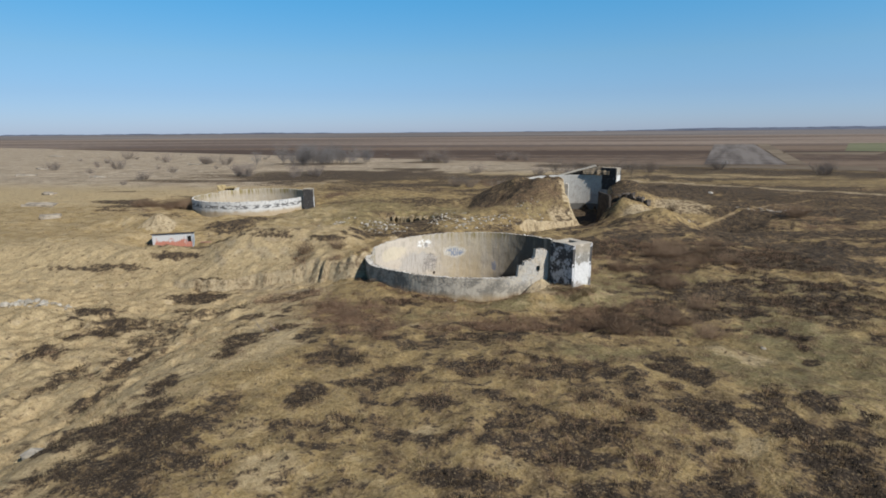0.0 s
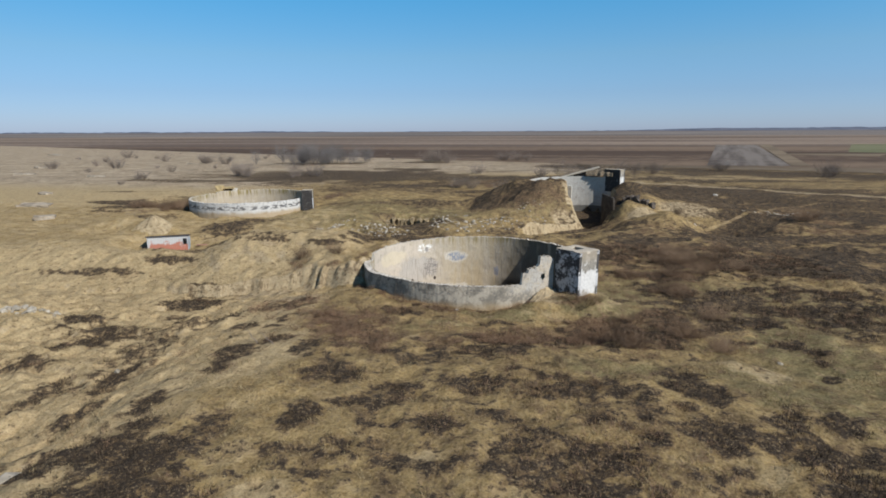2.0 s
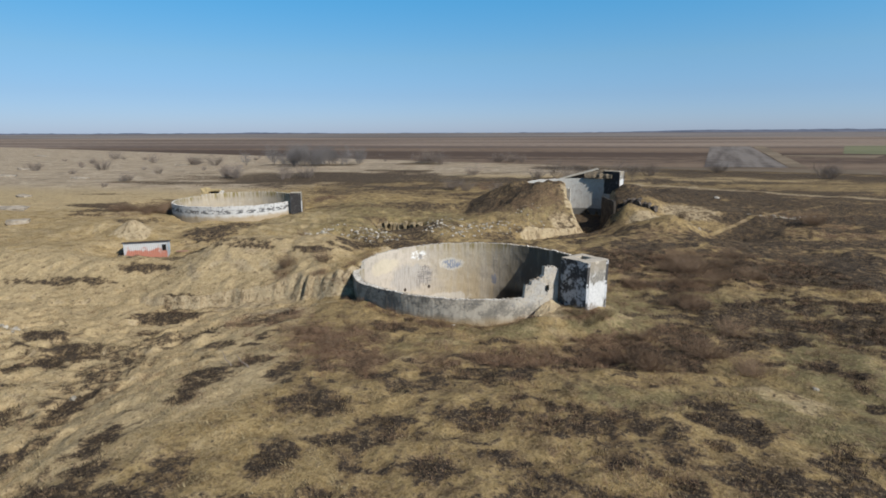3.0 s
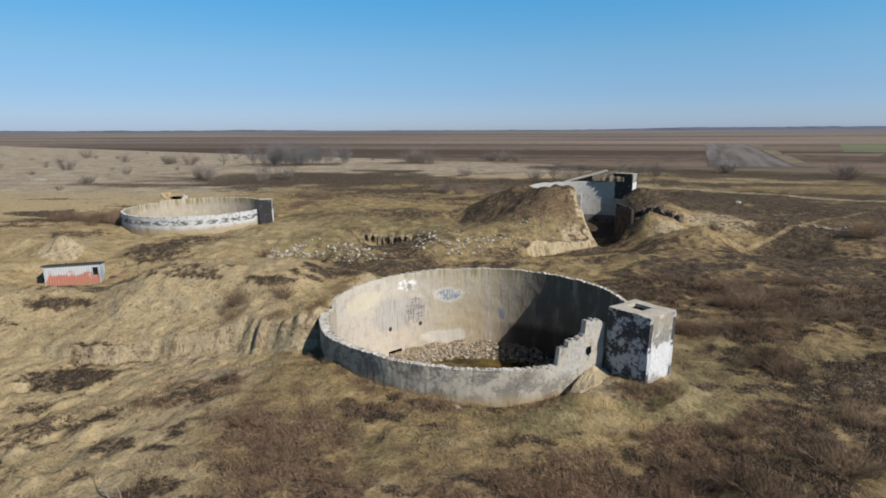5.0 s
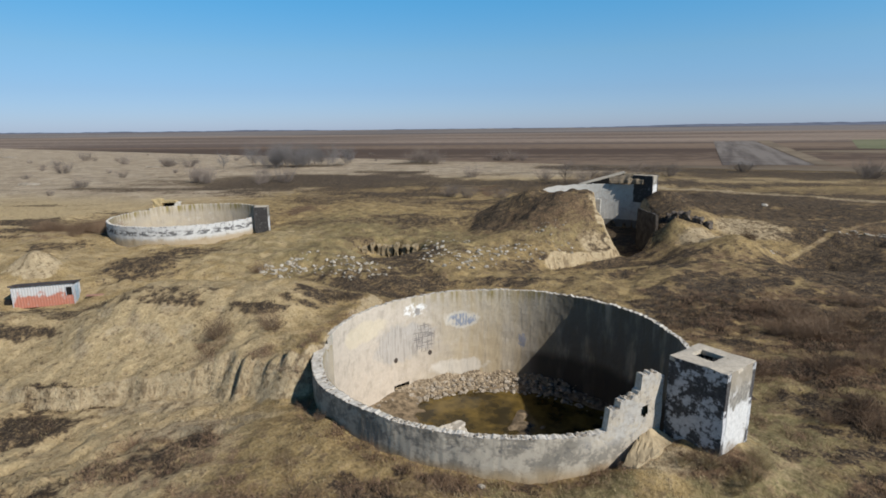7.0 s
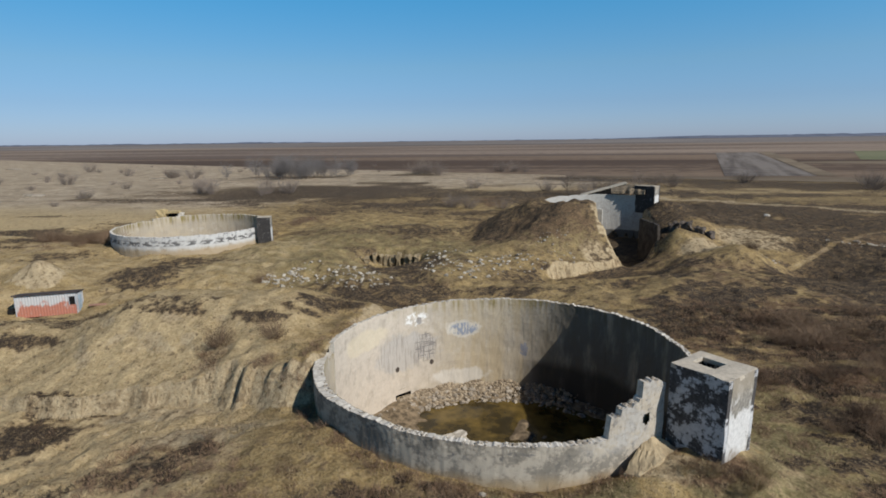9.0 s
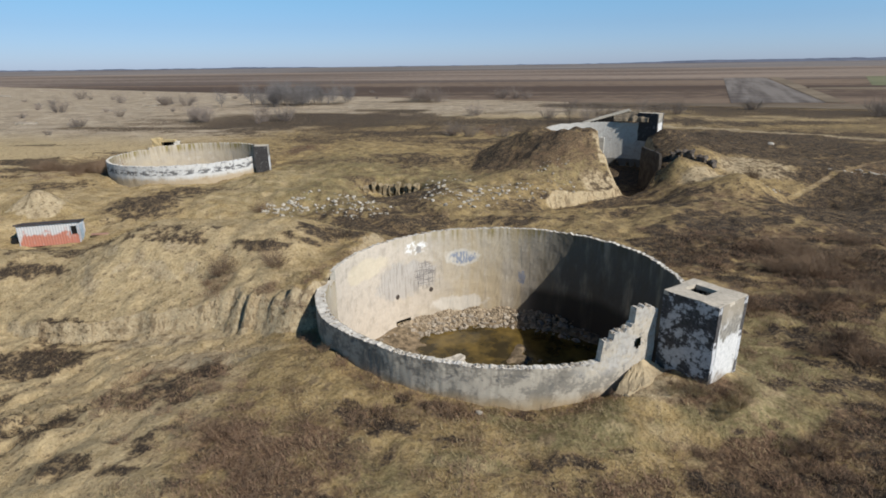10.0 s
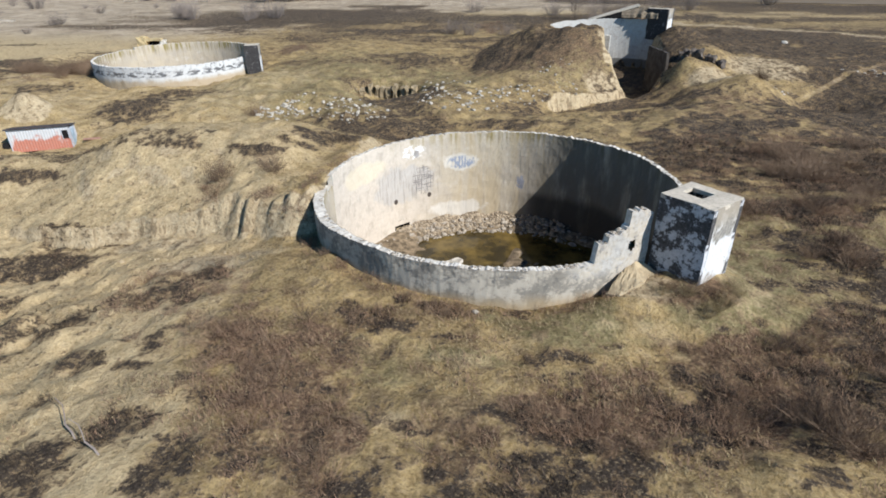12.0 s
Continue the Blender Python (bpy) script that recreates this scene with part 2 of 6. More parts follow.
def concrete_inner(name, marks=False):
    """Lit, stained plaster inside a tank: u runs along the wall, v is the height."""
    s = Shader(name, rough=0.9, spec=0.15)
    uv = s.uv()
    blotch, fine = s.noise(uv, 0.35, 6, 0.6), s.noise(uv, 4.0, 6, 0.65)
    streak = s.noise(s.uv((1.5, 0.10, 1)), 1.6, 5, 0.6)
    along = s.parts(uv)
    colour = s.mix(s.span(blotch, 0.35, 0.68), (0.455, 0.386, 0.282), (0.385, 0.336, 0.264))
    colour = s.mix(s.span(fine, 0.45, 0.8, 0, 0.5), colour, (0.33, 0.27, 0.20))
    lime = s.noise(uv, 0.9, 4, 0.5)
    colour = s.mix(s.span(lime, 0.57, 0.70, 0, 0.7), colour, (0.515, 0.456, 0.366))
    top = s.span(along["Y"], -2.6, 1.3)
    colour = s.mix(s.math("MULTIPLY", s.span(streak, 0.50, 0.68), s.math("ADD", s.math("MULTIPLY", top, 0.5), 0.08)), colour, (0.30, 0.235, 0.13))
    lichen = s.math("MULTIPLY", s.span(streak, 0.42, 0.62), s.span(along["Y"], 0.35, 1.3))
    colour = s.mix(s.math("MULTIPLY", s.math("MULTIPLY", lichen, s.span(s.noise(uv, 0.22, 4), 0.32, 0.52)), 0.9), colour, (0.22, 0.17, 0.05))
    colour = s.mix(s.math("MULTIPLY", s.span(s.noise(s.uv((2.6, 0.22, 1)), 1.3, 5), 0.57, 0.68), 0.45), colour, (0.13, 0.115, 0.095))
    if marks:
        west = s.span(s.math("ADD", along["X"], s.math("MULTIPLY", s.math("SUBTRACT", blotch, 0.5), 9.0)), 21.0, 29.0)
        cream = s.mix(s.span(fine, 0.35, 0.75), (0.58, 0.505, 0.41), (0.50, 0.43, 0.345))
        cream = s.mix(s.span(s.noise(s.uv((1.0, 0.7, 1)), 1.1, 6, 0.62), 0.48, 0.66, 0.0, 0.75), cream, (0.40, 0.345, 0.28))
        colour = s.mix(s.math("MULTIPLY", west, 0.85), colour, cream)
        warm = s.math("MULTIPLY", s.span(along["X"], 24.0, 20.5), s.span(s.noise(s.uv((1.1, 0.12, 1)), 1.0, 5, 0.6), 0.42, 0.66))
        colour = s.mix(s.math("MULTIPLY", warm, 0.55), colour, (0.42, 0.325, 0.185))
        # streaky stains on the right side, painted darker to deepen its shade
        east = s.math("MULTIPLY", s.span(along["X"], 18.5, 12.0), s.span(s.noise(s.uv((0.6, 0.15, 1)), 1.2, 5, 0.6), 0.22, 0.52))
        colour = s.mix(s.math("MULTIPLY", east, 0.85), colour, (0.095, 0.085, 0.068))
        # shade low on the right side, painted near black
        low_shade = s.math("MULTIPLY", s.span(along["X"], 17.5, 14.5), s.span(s.math("ADD", along["Y"], s.math("MULTIPLY", blotch, 1.0)), -2.6, -3.6))
        colour = s.mix(s.math("MULTIPLY", low_shade, 0.8), colour, (0.035, 0.031, 0.026))
        lines = s.span(s.noise(s.uv((7.0, 0.5, 1)), 1.0, 4, 0.6), 0.50, 0.62)
        coat = s.patch(uv, 26.8, -2.0, 3.1, 1.5, 1.4, 0.9)
        colour = s.mix(s.math("MULTIPLY", coat, 0.8), colour, s.mix(s.math("MULTIPLY", lines, 0.55), (0.43, 0.395, 0.35), (0.19, 0.17, 0.145)))
        scrawl = s.math("MAXIMUM", s.span(s.noise(s.uv((9.0, 0.7, 1)), 1.0, 3, 0.5), 0.52, 0.58), s.span(s.noise(s.uv((0.8, 8.0, 1)), 1.0, 3, 0.5), 0.55, 0.60))
        colour = s.mix(s.math("MULTIPLY", s.math("MULTIPLY", s.patch(uv, 24.9, -2.0, 1.05, 1.25, 0.35, 2.0), scrawl), 0.75), colour, (0.15, 0.135, 0.125))
        colour = s.mix(s.math("MULTIPLY", s.patch(uv, 21.7, -4.9, 2.4, 0.7, 1.4, 1.0), 0.6), colour, (0.60, 0.565, 0.50))
        colour = s.mix(s.math("MULTIPLY", s.patch(uv, 31.0, 0.0, 2.6, 0.8, 1.0, 0.9), 0.5), colour, (0.62, 0.53, 0.36))
        flakes = s.span(s.noise(uv, 2.6, 5, 0.6), 0.42, 0.58)
        colour = s.mix(s.math("MULTIPLY", s.math("MULTIPLY", s.patch(uv, 25.7, 0.45, 1.1, 0.55, 1.4, 2.0), flakes), 0.95), colour, (0.78, 0.76, 0.71))
        colour = s.mix(s.math("MULTIPLY", s.patch(uv, 25.4, 0.25, 0.28, 0.3, 1.0, 3.0), 0.8), colour, (0.22, 0.20, 0.18))
        colour = s.mix(s.math("MULTIPLY", s.patch(uv, 21.4, -0.9, 1.5, 0.75, 1.1, 1.5), 0.5), colour, (0.63, 0.60, 0.53))
        strokes = s.span(s.noise(s.uv((4.0, 1.2, 1)), 1.0, 4, 0.6), 0.42, 0.56)
        colour = s.mix(s.math("MULTIPLY", s.math("MULTIPLY", s.patch(uv, 21.4, -0.9, 1.2, 0.55, 0.7, 3.5), strokes), 0.9), colour, (0.22, 0.25, 0.31))
        colour = s.mix(s.math("MULTIPLY", s.patch(uv, 16.3, -2.7, 0.34, 0.6, 2.2, 4.0), 0.8), colour, (0.19, 0.20, 0.24))
        for u, v in ((27.6, -3.3), (24.3, -3.4)):
            colour = s.mix(s.patch(uv, u, v, 0.2, 0.22, 0.6, 4.0), colour, (0.07, 0.055, 0.045))
    return s.done(colour, s.math("ADD", fine, s.math("MULTIPLY", blotch, 0.6)), 0.03, 0.5)


def concrete_outer(name, paint, bare, cover, spalled=False):
    """Weathered outside plaster: drips from the rim, flaking limewash, earth stains at the foot."""
    s = Shader(name, rough=0.92, spec=0.12)
    uv = s.uv()
    blotch, fine = s.noise(uv, 0.8, 7, 0.65), s.noise(uv, 5.0, 6, 0.65)
    drip = s.noise(s.uv((3.2, 0.28, 1)), 1.5, 5, 0.65)
    height = s.parts(uv)["Y"]
    colour = s.mix(s.span(fine, 0.3, 0.75), bare, tuple(0.72 * v for v in bare))
    colour = s.mix(s.span(s.math("ADD", s.math("MULTIPLY", blotch, 0.75), s.math("MULTIPLY", fine, 0.25)), cover, cover + 0.09), colour, paint)
    spots = s.math("MULTIPLY", s.span(s.noise(uv, 2.2, 5, 0.6), 0.55, 0.63), s.span(height, 0.2, 0.9))
    colour = s.mix(s.math("MULTIPLY", spots, 0.7), colour, (0.12, 0.115, 0.11))
    if spalled:
        band = s.math("MULTIPLY", s.span(height, 0.15, 0.45), s.span(height, 1.15, 0.8))
        colour = s.mix(s.math("MULTIPLY", band, s.span(s.noise(s.uv((0.7, 1.5, 1)), 1.5, 4, 0.6), 0.46, 0.54)), colour, (0.13, 0.125, 0.12))
    colour = s.mix(s.math("MULTIPLY", s.math("MULTIPLY", s.span(drip, 0.52, 0.70), s.span(height, 0.1, 1.5)), 0.5), colour, (0.13, 0.12, 0.11))
    stub = s.math("MULTIPLY", s.math("MULTIPLY", s.span(s.parts(uv)["X"], -14.6, -13.2), s.span(s.parts(uv)["X"], -9.6, -9.7)), s.span(height, 0.5, 1.2))
    colour = s.mix(s.math("MULTIPLY", stub, s.span(s.math("ADD", s.math("MULTIPLY", blotch, 0.6), s.math("MULTIPLY", fine, 0.4)), 0.58, 0.44, 0.0, 0.6)), colour, (0.56, 0.53, 0.475))
    colour = s.mix(s.math("MULTIPLY", s.span(s.math("ADD", height, s.math("MULTIPLY", blotch, 1.0)), 0.75, -0.1), 0.85), colour, (0.36, 0.27, 0.155))
    return s.done(colour, s.math("ADD", fine, blotch), 0.03, 0.5)


def broken_concrete():
    s = Shader("broken_concrete", rough=0.95, spec=0.1)
    p = s.local()
    a, b = s.noise(p, 3.0, 6), s.noise(p, 14.0, 5)
    colour = s.mix(s.span(a, 0.35, 0.65), (0.47, 0.42, 0.34), (0.66, 0.61, 0.52))
    return s.done(s.mix(s.span(b, 0.5, 0.75, 0, 0.6), colour, (0.22, 0.19, 0.15)), b, 0.03, 0.7)


def stone_material(name, low, high, joined=False):
    s = Shader(name, rough=0.95, spec=0.1)
    p = s.local()
    a = s.noise(p, 2.2, 6)
    colour = s.mix(s.random_island() if joined else s.random_object(), low, high)
    return s.done(s.mix(s.span(a, 0.4, 0.7, 0, 0.5), colour, tuple(0.55 * v for v in low)), s.noise(p, 7.0, 5), 0.05, 0.6)


def flaking_wall(name, dark, light, cover, scale=1.0, upto=None, more=0.0, tide=None, bare=None, foot=None):
    """Old plaster of which the limewash has flaked off in large islands."""
    s = Shader(name, rough=0.9, spec=0.12)
    p = s.local()
    a, b = s.noise(p, 0.75 * scale, 7, 0.62), s.noise(p, 6.0, 5)
    base = s.mix(s.span(b, 0.3, 0.7), dark, tuple(1.9 * v for v in dark))
    white = s.mix(s.span(b, 0.35, 0.75), light, tuple(0.75 * v for v in light))
    mottle = s.math("ADD", s.math("MULTIPLY", a, 0.8), s.math("MULTIPLY", s.noise(p, 4.5, 6, 0.7), 0.2))
    if upto is not None:
        mottle = s.math("ADD", mottle, s.math("MULTIPLY", s.span(s.parts(p)["Z"], upto + 0.5, upto - 0.3), more))
    colour = s.mix(s.span(mottle, cover - 0.01, cover + 0.07), base, white)
    for edge in (bare, foot):
        if edge is not None:
            (start, full), tone = edge
            line = s.math("ADD", s.parts(p)["Z"], s.math("MULTIPLY", s.math("SUBTRACT", a, 0.5), 2.4))
            colour = s.mix(s.span(line, start, full, 0.0, 0.85), colour, tone)
    if tide is not None:
        line = s.math("ADD", s.parts(p)["Z"], s.math("MULTIPLY", s.math("SUBTRACT", a, 0.5), 0.6))
        colour = s.mix(s.span(line, tide + 0.15, tide - 0.15, 0.0, 0.8), colour, (0.06, 0.056, 0.048))
    return s.done(colour, s.math("ADD", s.math("MULTIPLY", a, 0.5), b), 0.03, 0.5)


def painted_sheet():
    s = Shader("red_and_grey_painted_sheet", rough=0.6, spec=0.3)
    p = s.local()
    a, rust = s.noise(s.local((0.8, 1.0, 0.7)), 1.3, 6, 0.6), s.noise(p, 4.0, 6)
    height = s.parts(p)["Z"]
    line = s.span(s.math("ADD", height, s.math("MULTIPLY", s.math("SUBTRACT", a, 0.5), 3.2)), 1.35, 0.95)
    colour = s.mix(line, (0.50, 0.49, 0.47), (0.42, 0.17, 0.115))
    return s.done(s.mix(s.span(rust, 0.56, 0.72, 0, 0.75), colour, (0.35, 0.31, 0.27)), rust, 0.01, 0.4)


def plain(name, colour, rough=0.9, metal=0.0, vary=0.35, scale=2.0):
    s = Shader(name, rough=rough, metal=metal)
    a = s.noise(s.local(), scale, 6, 0.65)
    return s.done(s.mix(s.span(a, 0.3, 0.7), tuple(v * (1 - vary) for v in colour), tuple(v * (1 + vary) for v in colour)), a, 0.01, 0.4)


def twig_material(name, low, high):
    s = Shader(name, rough=0.95, spec=0.05)
    pick = s.math("ADD", s.math("MULTIPLY", s.random_island(), 0.6), s.math("MULTIPLY", s.random_object(), 0.4))
    return s.done(s.mix(pick, low, high))


def water_material():
    s = Shader("stagnant_pond_water", rough=0.08, spec=0.35)
    a = s.noise(s.position(), 0.5, 5)
    return s.done(s.mix(s.span(a, 0.35, 0.7), (0.02, 0.014, 0.003), (0.16, 0.105, 0.024)), s.noise(s.position(), 3.0, 3), 0.004, 0.3)


GROUND = ground_material()
INNER = concrete_inner("stained_inner_concrete")
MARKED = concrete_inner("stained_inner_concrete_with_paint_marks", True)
OUTER = concrete_outer("weathered_outer_concrete", (0.425, 0.372, 0.292), (0.25, 0.222, 0.178), 0.45)
LIMED = concrete_outer("limewashed_outer_concrete", (0.53, 0.515, 0.48), (0.26, 0.25, 0.24), 0.37, True)
BURIED = flaking_wall("pale_plaster", (0.24, 0.225, 0.20), (0.44, 0.42, 0.375), 0.42, 1.3, tide=-2.3)
BROKEN = broken_concrete()
# WASHED is the paler of the two limewashes and goes on the +x wall
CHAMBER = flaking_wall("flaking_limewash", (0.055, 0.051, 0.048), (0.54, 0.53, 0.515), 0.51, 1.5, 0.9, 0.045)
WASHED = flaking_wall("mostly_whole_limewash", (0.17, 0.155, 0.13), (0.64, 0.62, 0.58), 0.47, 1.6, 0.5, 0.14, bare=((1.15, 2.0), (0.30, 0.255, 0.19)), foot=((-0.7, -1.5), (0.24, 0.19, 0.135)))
SLAB = flaking_wall("old_slab_concrete", (0.27, 0.235, 0.18), (0.54, 0.47, 0.365), 0.36, 2.0)
STONE = stone_material("pale_rubble", (0.30, 0.265, 0.205), (0.53, 0.475, 0.385))
BRICK = stone_material("rim_rubble", (0.22, 0.185, 0.14), (0.42, 0.365, 0.29))
BRICKJOINED = stone_material("foot_masonry", (0.19, 0.148, 0.10), (0.43, 0.35, 0.245), True)
CLAY = plain("yellow_clay", (0.38, 0.30, 0.185), vary=0.25, scale=1.2)
SHEET = painted_sheet()
ROOF = plain("dark_roofing_felt", (0.06, 0.05, 0.048), vary=0.4)
METAL = plain("grey_sheet_edge", (0.42, 0.43, 0.44), rough=0.5, vary=0.15)
# near black, mostly to paint the dark inside openings and below the slab
DARK = plain("near_black", (0.012, 0.011, 0.010), vary=0.3)
TWIG = twig_material("brown_twigs", (0.10, 0.067, 0.044), (0.29, 0.20, 0.128))
THINTWIG = twig_material("pale_grey_twigs", (0.11, 0.10, 0.095), (0.25, 0.23, 0.215))
SCRUBTWIG = twig_material("reddish_scrub", (0.10, 0.064, 0.042), (0.33, 0.215, 0.135))
GREYTWIG = twig_material("grey_twigs", (0.12, 0.097, 0.08), (0.28, 0.23, 0.19))
BARK = plain("grey_bark", (0.09, 0.075, 0.06))
STRAW = twig_material("dry_grass_blades", (0.20, 0.148, 0.074), (0.46, 0.365, 0.205))
WEED = twig_material("charred_weeds", (0.02, 0.017, 0.015), (0.13, 0.095, 0.062))
# shade of chamber walls turned from the sun, put into the plaster colour
SHADED = flaking_wall("shade_dark_plaster", (0.035, 0.032, 0.03), (0.16, 0.15, 0.14), 0.56, 1.6)
WATER = water_material()


# ---- terrain ----
def value_noise(x, y, seed):
    """Smooth noise from -1 to 1 over numpy arrays."""
    xi, yi = np.floor(x).astype(np.int64), np.floor(y).astype(np.int64)
    fx, fy = x - xi, y - yi
    fx, fy = fx * fx * (3 - 2 * fx), fy * fy * (3 - 2 * fy)

    def lattice(a, b):
        h = (a * 374761393 + b * 668265263 + seed * 1442695041) & 0x7FFFFFFF
        h = ((h ^ (h >> 13)) * 1274126177) & 0x7FFFFFFF
        return ((h ^ (h >> 16)) & 0xFFFF) / 32767.5 - 1

    low = lattice(xi, yi) * (1 - fx) + lattice(xi + 1, yi) * fx
    high = lattice(xi, yi + 1) * (1 - fx) + lattice(xi + 1, yi + 1) * fx
    return low * (1 - fy) + high * fy


def ramp(a, b, v):
    s = np.clip((v - a) / (b - a), 0, 1)
    return s * s * (3 - 2 * s)


def hill(x, y, cx, cy, rx, ry, turn, power=1.0):
    """A rounded mound of height 1, with half-axes rx and ry."""
    c, s = math.cos(radians(turn)), math.sin(radians(turn))
    u, v = ((x - cx) * c + (y - cy) * s) / rx, ((y - cy) * c - (x - cx) * s) / ry
    return np.exp(-((u * u + v * v) ** power) * 1.4)


TANK_R, TANK_THICK = 11.3, 0.38
TANKS = {"near": (-2.9, 2.8, 1.45), "far": (-52.3, 50.5, 1.7), "buried": (13.6, 63.4, 4.0)}


def terrain(x, y):
    """The height of the ground, in metres."""
    x, y = np.asarray(x, float), np.asarray(y, float)
    near = 1 - ramp(85, 150, np.hypot(x, y - 20))
    z = -0.45 + 0.0 * x
    z = z + 0.55 * hill(x, y, 2, -23, 22, 8, 0, 1.5) - 0.7 * hill(x, y, -52, 48, 16, 16, 0, 1.5)
    # the low western side and the cut bank beside the tank
    west = ramp(-15, -29, x)
    z = z - 1.75 * west * ramp(9, -1, y) * ramp(-75, -30, y)
    z = z - 0.6 * ramp(-19, -24, x) * ramp(-18, -26, y)
    z = z - 0.7 * ramp(-13, -20, x) * ramp(-11, -4, y) * ramp(12, 3, y)
    ribs = ramp(-23.5, -20.5, x) * ramp(-12.8, -14, x)
    edge = -0.1 + 0.9 * value_noise(x * 0.22, y * 0.05, 5) + 0.3 * value_noise(x * 0.9, y * 0.1, 6)
    edge = edge + ribs * (-0.9 + 0.55 * (1 - np.abs(value_noise(x * 1.35 + 0.3, y * 0.25, 7))) ** 2 + 0.4 * value_noise(x * 2.2, y * 0.5, 17))
    bank = ramp(edge - 0.2, edge + 0.25 + 2.0 * ribs, y) * (1.2 + 0.7 * ribs) + ramp(edge + 0.4, 9.5, y) * (1.35 - 0.3 * ribs)
    span = ramp(-13.0, -14.2, x) * ramp(-75, -52, x)
    z = z + bank * (0.4 + 0.6 * ramp(-14.5, -20, x) + 0.4 * ramp(-20, -14.5, x) * ramp(4.5, 3.0, y)) * span * ramp(21, 11, y) * (0.25 + 0.75 * ramp(-39, -31, x))
    z = z + 0.5 * hill(x, y, -27, 8.5, 7, 4, 0)
    # the lower ground behind, with the rubble slope and the washed-out notch
    z = z - 1.1 * hill(x, y, -22, 22, 30, 7, 0, 1.5)
    z = z + 0.5 * hill(x, y, -25, 35, 10, 6, 10)
    z = z - 0.9 * hill(x, y, -18.5, 36.5, 6, 4.0, 0) - 2.4 * hill(x, y, -19.6, 40.6, 5.5, 4.3 + 0.5 * value_noise(x * 0.9, y * 0.1, 19), 5, 3.0)
    z = z + 0.5 * hill(x, y, -21, 54.5, 12, 4, 8, 1.5)
    z = z - 1.5 * hill(x, y, -44, 14.0, 9, 5, 0, 1.6) - 1.05 * hill(x, y, -49.5, 16.2, 6.5, 4.2, 24, 1.6)
    z = z + 2.1 * hill(x, y, -53.9, 23.4, 3.2, 2.4, 0, 0.9) + 1.2 * hill(x, y, -61, 25.5, 6, 4, 0)
    z = z + 0.9 * hill(x, y, -40, 27, 9, 4, 8)
    z = z + 1.0 * hill(x, y, -35, 40, 5, 4, 30)
    # ground heaped round the buried tank, and its open pit
    z = z + 4.5 * hill(x, y, 3.6, 57.3, 12.0, 8.0, -18, 1.7) + 2.5 * hill(x, y, 4.0, 47.0, 9.5, 6.3, 15, 1.3)
    z = z + (0.5 * value_noise(x * 0.3, y * 0.3, 18) + 0.18 * value_noise(x * 0.8, y * 0.8, 20)) * hill(x, y, 4, 52, 14, 12, 0)
    z = z + 1.1 * hill(x, y, 7.6, 54.5, 5.0, 3.4, 0, 1.4)
    z = z + 2.1 * hill(x, y, 21.6, 54.8, 4.8, 6.6, 0, 1.8)
    z = z + 2.0 * hill(x, y, 25.5, 69, 10, 8, 0, 1.4) + 1.6 * hill(x, y, 23.6, 71.0, 3.4, 3.6, 0, 1.4) + 0.25 * hill(x, y, 22.0, 62, 4.0, 5.0, 0, 1.3)
    z = z + 3.2 * hill(x, y, 11, 80, 16, 7, 0, 1.5) + 2.6 * hill(x, y, 18.6, 78, 2.6, 2.4, 0, 1.4)
    z = z + 1.6 * hill(x, y, 31, 57, 12, 9, 20, 1.2)
    z = z - 1.9 * hill(x, y, 9, 42, 8, 5, 0, 1.3) - 1.3 * hill(x, y, 5, 31.5, 10, 5, 0, 1.4)
    z = z + 2.1 * hill(x, y, 24.8, 40.3, 4.6, 3.6, -10)
    z = z + 1.5 * hill(x, y, 21.6, 46.8, 3.4, 3.0, 30) + 1.7 * hill(x, y, 18.9, 47.4, 2.0, 1.8, 0) - 1.3 * hill(x, y, 14.8, 46.8, 2.2, 2.4, 0)
    z = z - 2.2 * hill(x, y, 33, 38, 8, 6, 0)
    z = z - 0.7 * hill(x, y, 40, 25, 14, 10, 20)
    z = z + 0.45 * hill(x, y, 2.6, -8.6, 3.2, 1.8, 30)
    # heaped earth by the chamber and at the broken wall end
    z = z + 1.35 * hill(x, y, 6.8, -6.6, 3.4, 2.9, 40, 1.0)
    z = z + 0.35 * hill(x, y, 4.0, -7.2, 2.2, 1.6, 40)
    z = z + 0.55 * hill(x, y, -14, 8, 3, 8, 10) - 0.3 * hill(x, y, -16.5, -3.5, 3.0, 2.2, 0) + 0.25 * hill(x, y, -14.6, 1.2, 0.9, 2.2, 0) + 1.2 * hill(x, y, -15.1, -0.5, 2.0, 1.4, 0, 1.6)
    z = z + 0.9 * hill(x, y, -3, 16.5, 9, 3, 0)
    churned = ramp(14, 24, y) * ramp(75, 55, y) * (1 - 0.6 * ramp(14, 22, x))
    z = z + churned * (1 - 0.8 * hill(x, y, -20, 40, 7, 8, 0)) * (0.4 * value_noise(x * 0.2, y * 0.28, 41) + 0.2 * np.abs(value_noise(x * 0.5, y * 0.6, 42)))
    # rolling and small unevenness
    rough = 0.26 * value_noise(x * 0.16, y * 0.16, 1) + 0.13 * value_noise(x * 0.45, y * 0.45, 2)
    rough = rough + 0.13 * value_noise(x * 1.1, y * 1.1, 3) + 0.06 * value_noise(x * 2.6, y * 2.6, 4)
    z = -0.6 + (z + 0.6) * near + rough * near * (1 + 1.3 * ramp(-17, -24, x) * ramp(2, -8, y))
    # the pit is cut steeply into the heap
    wander = 0.5 * value_noise(y * 0.7, y * 0.1, 8)
    ahead = np.clip(54 - y, 0, 12)
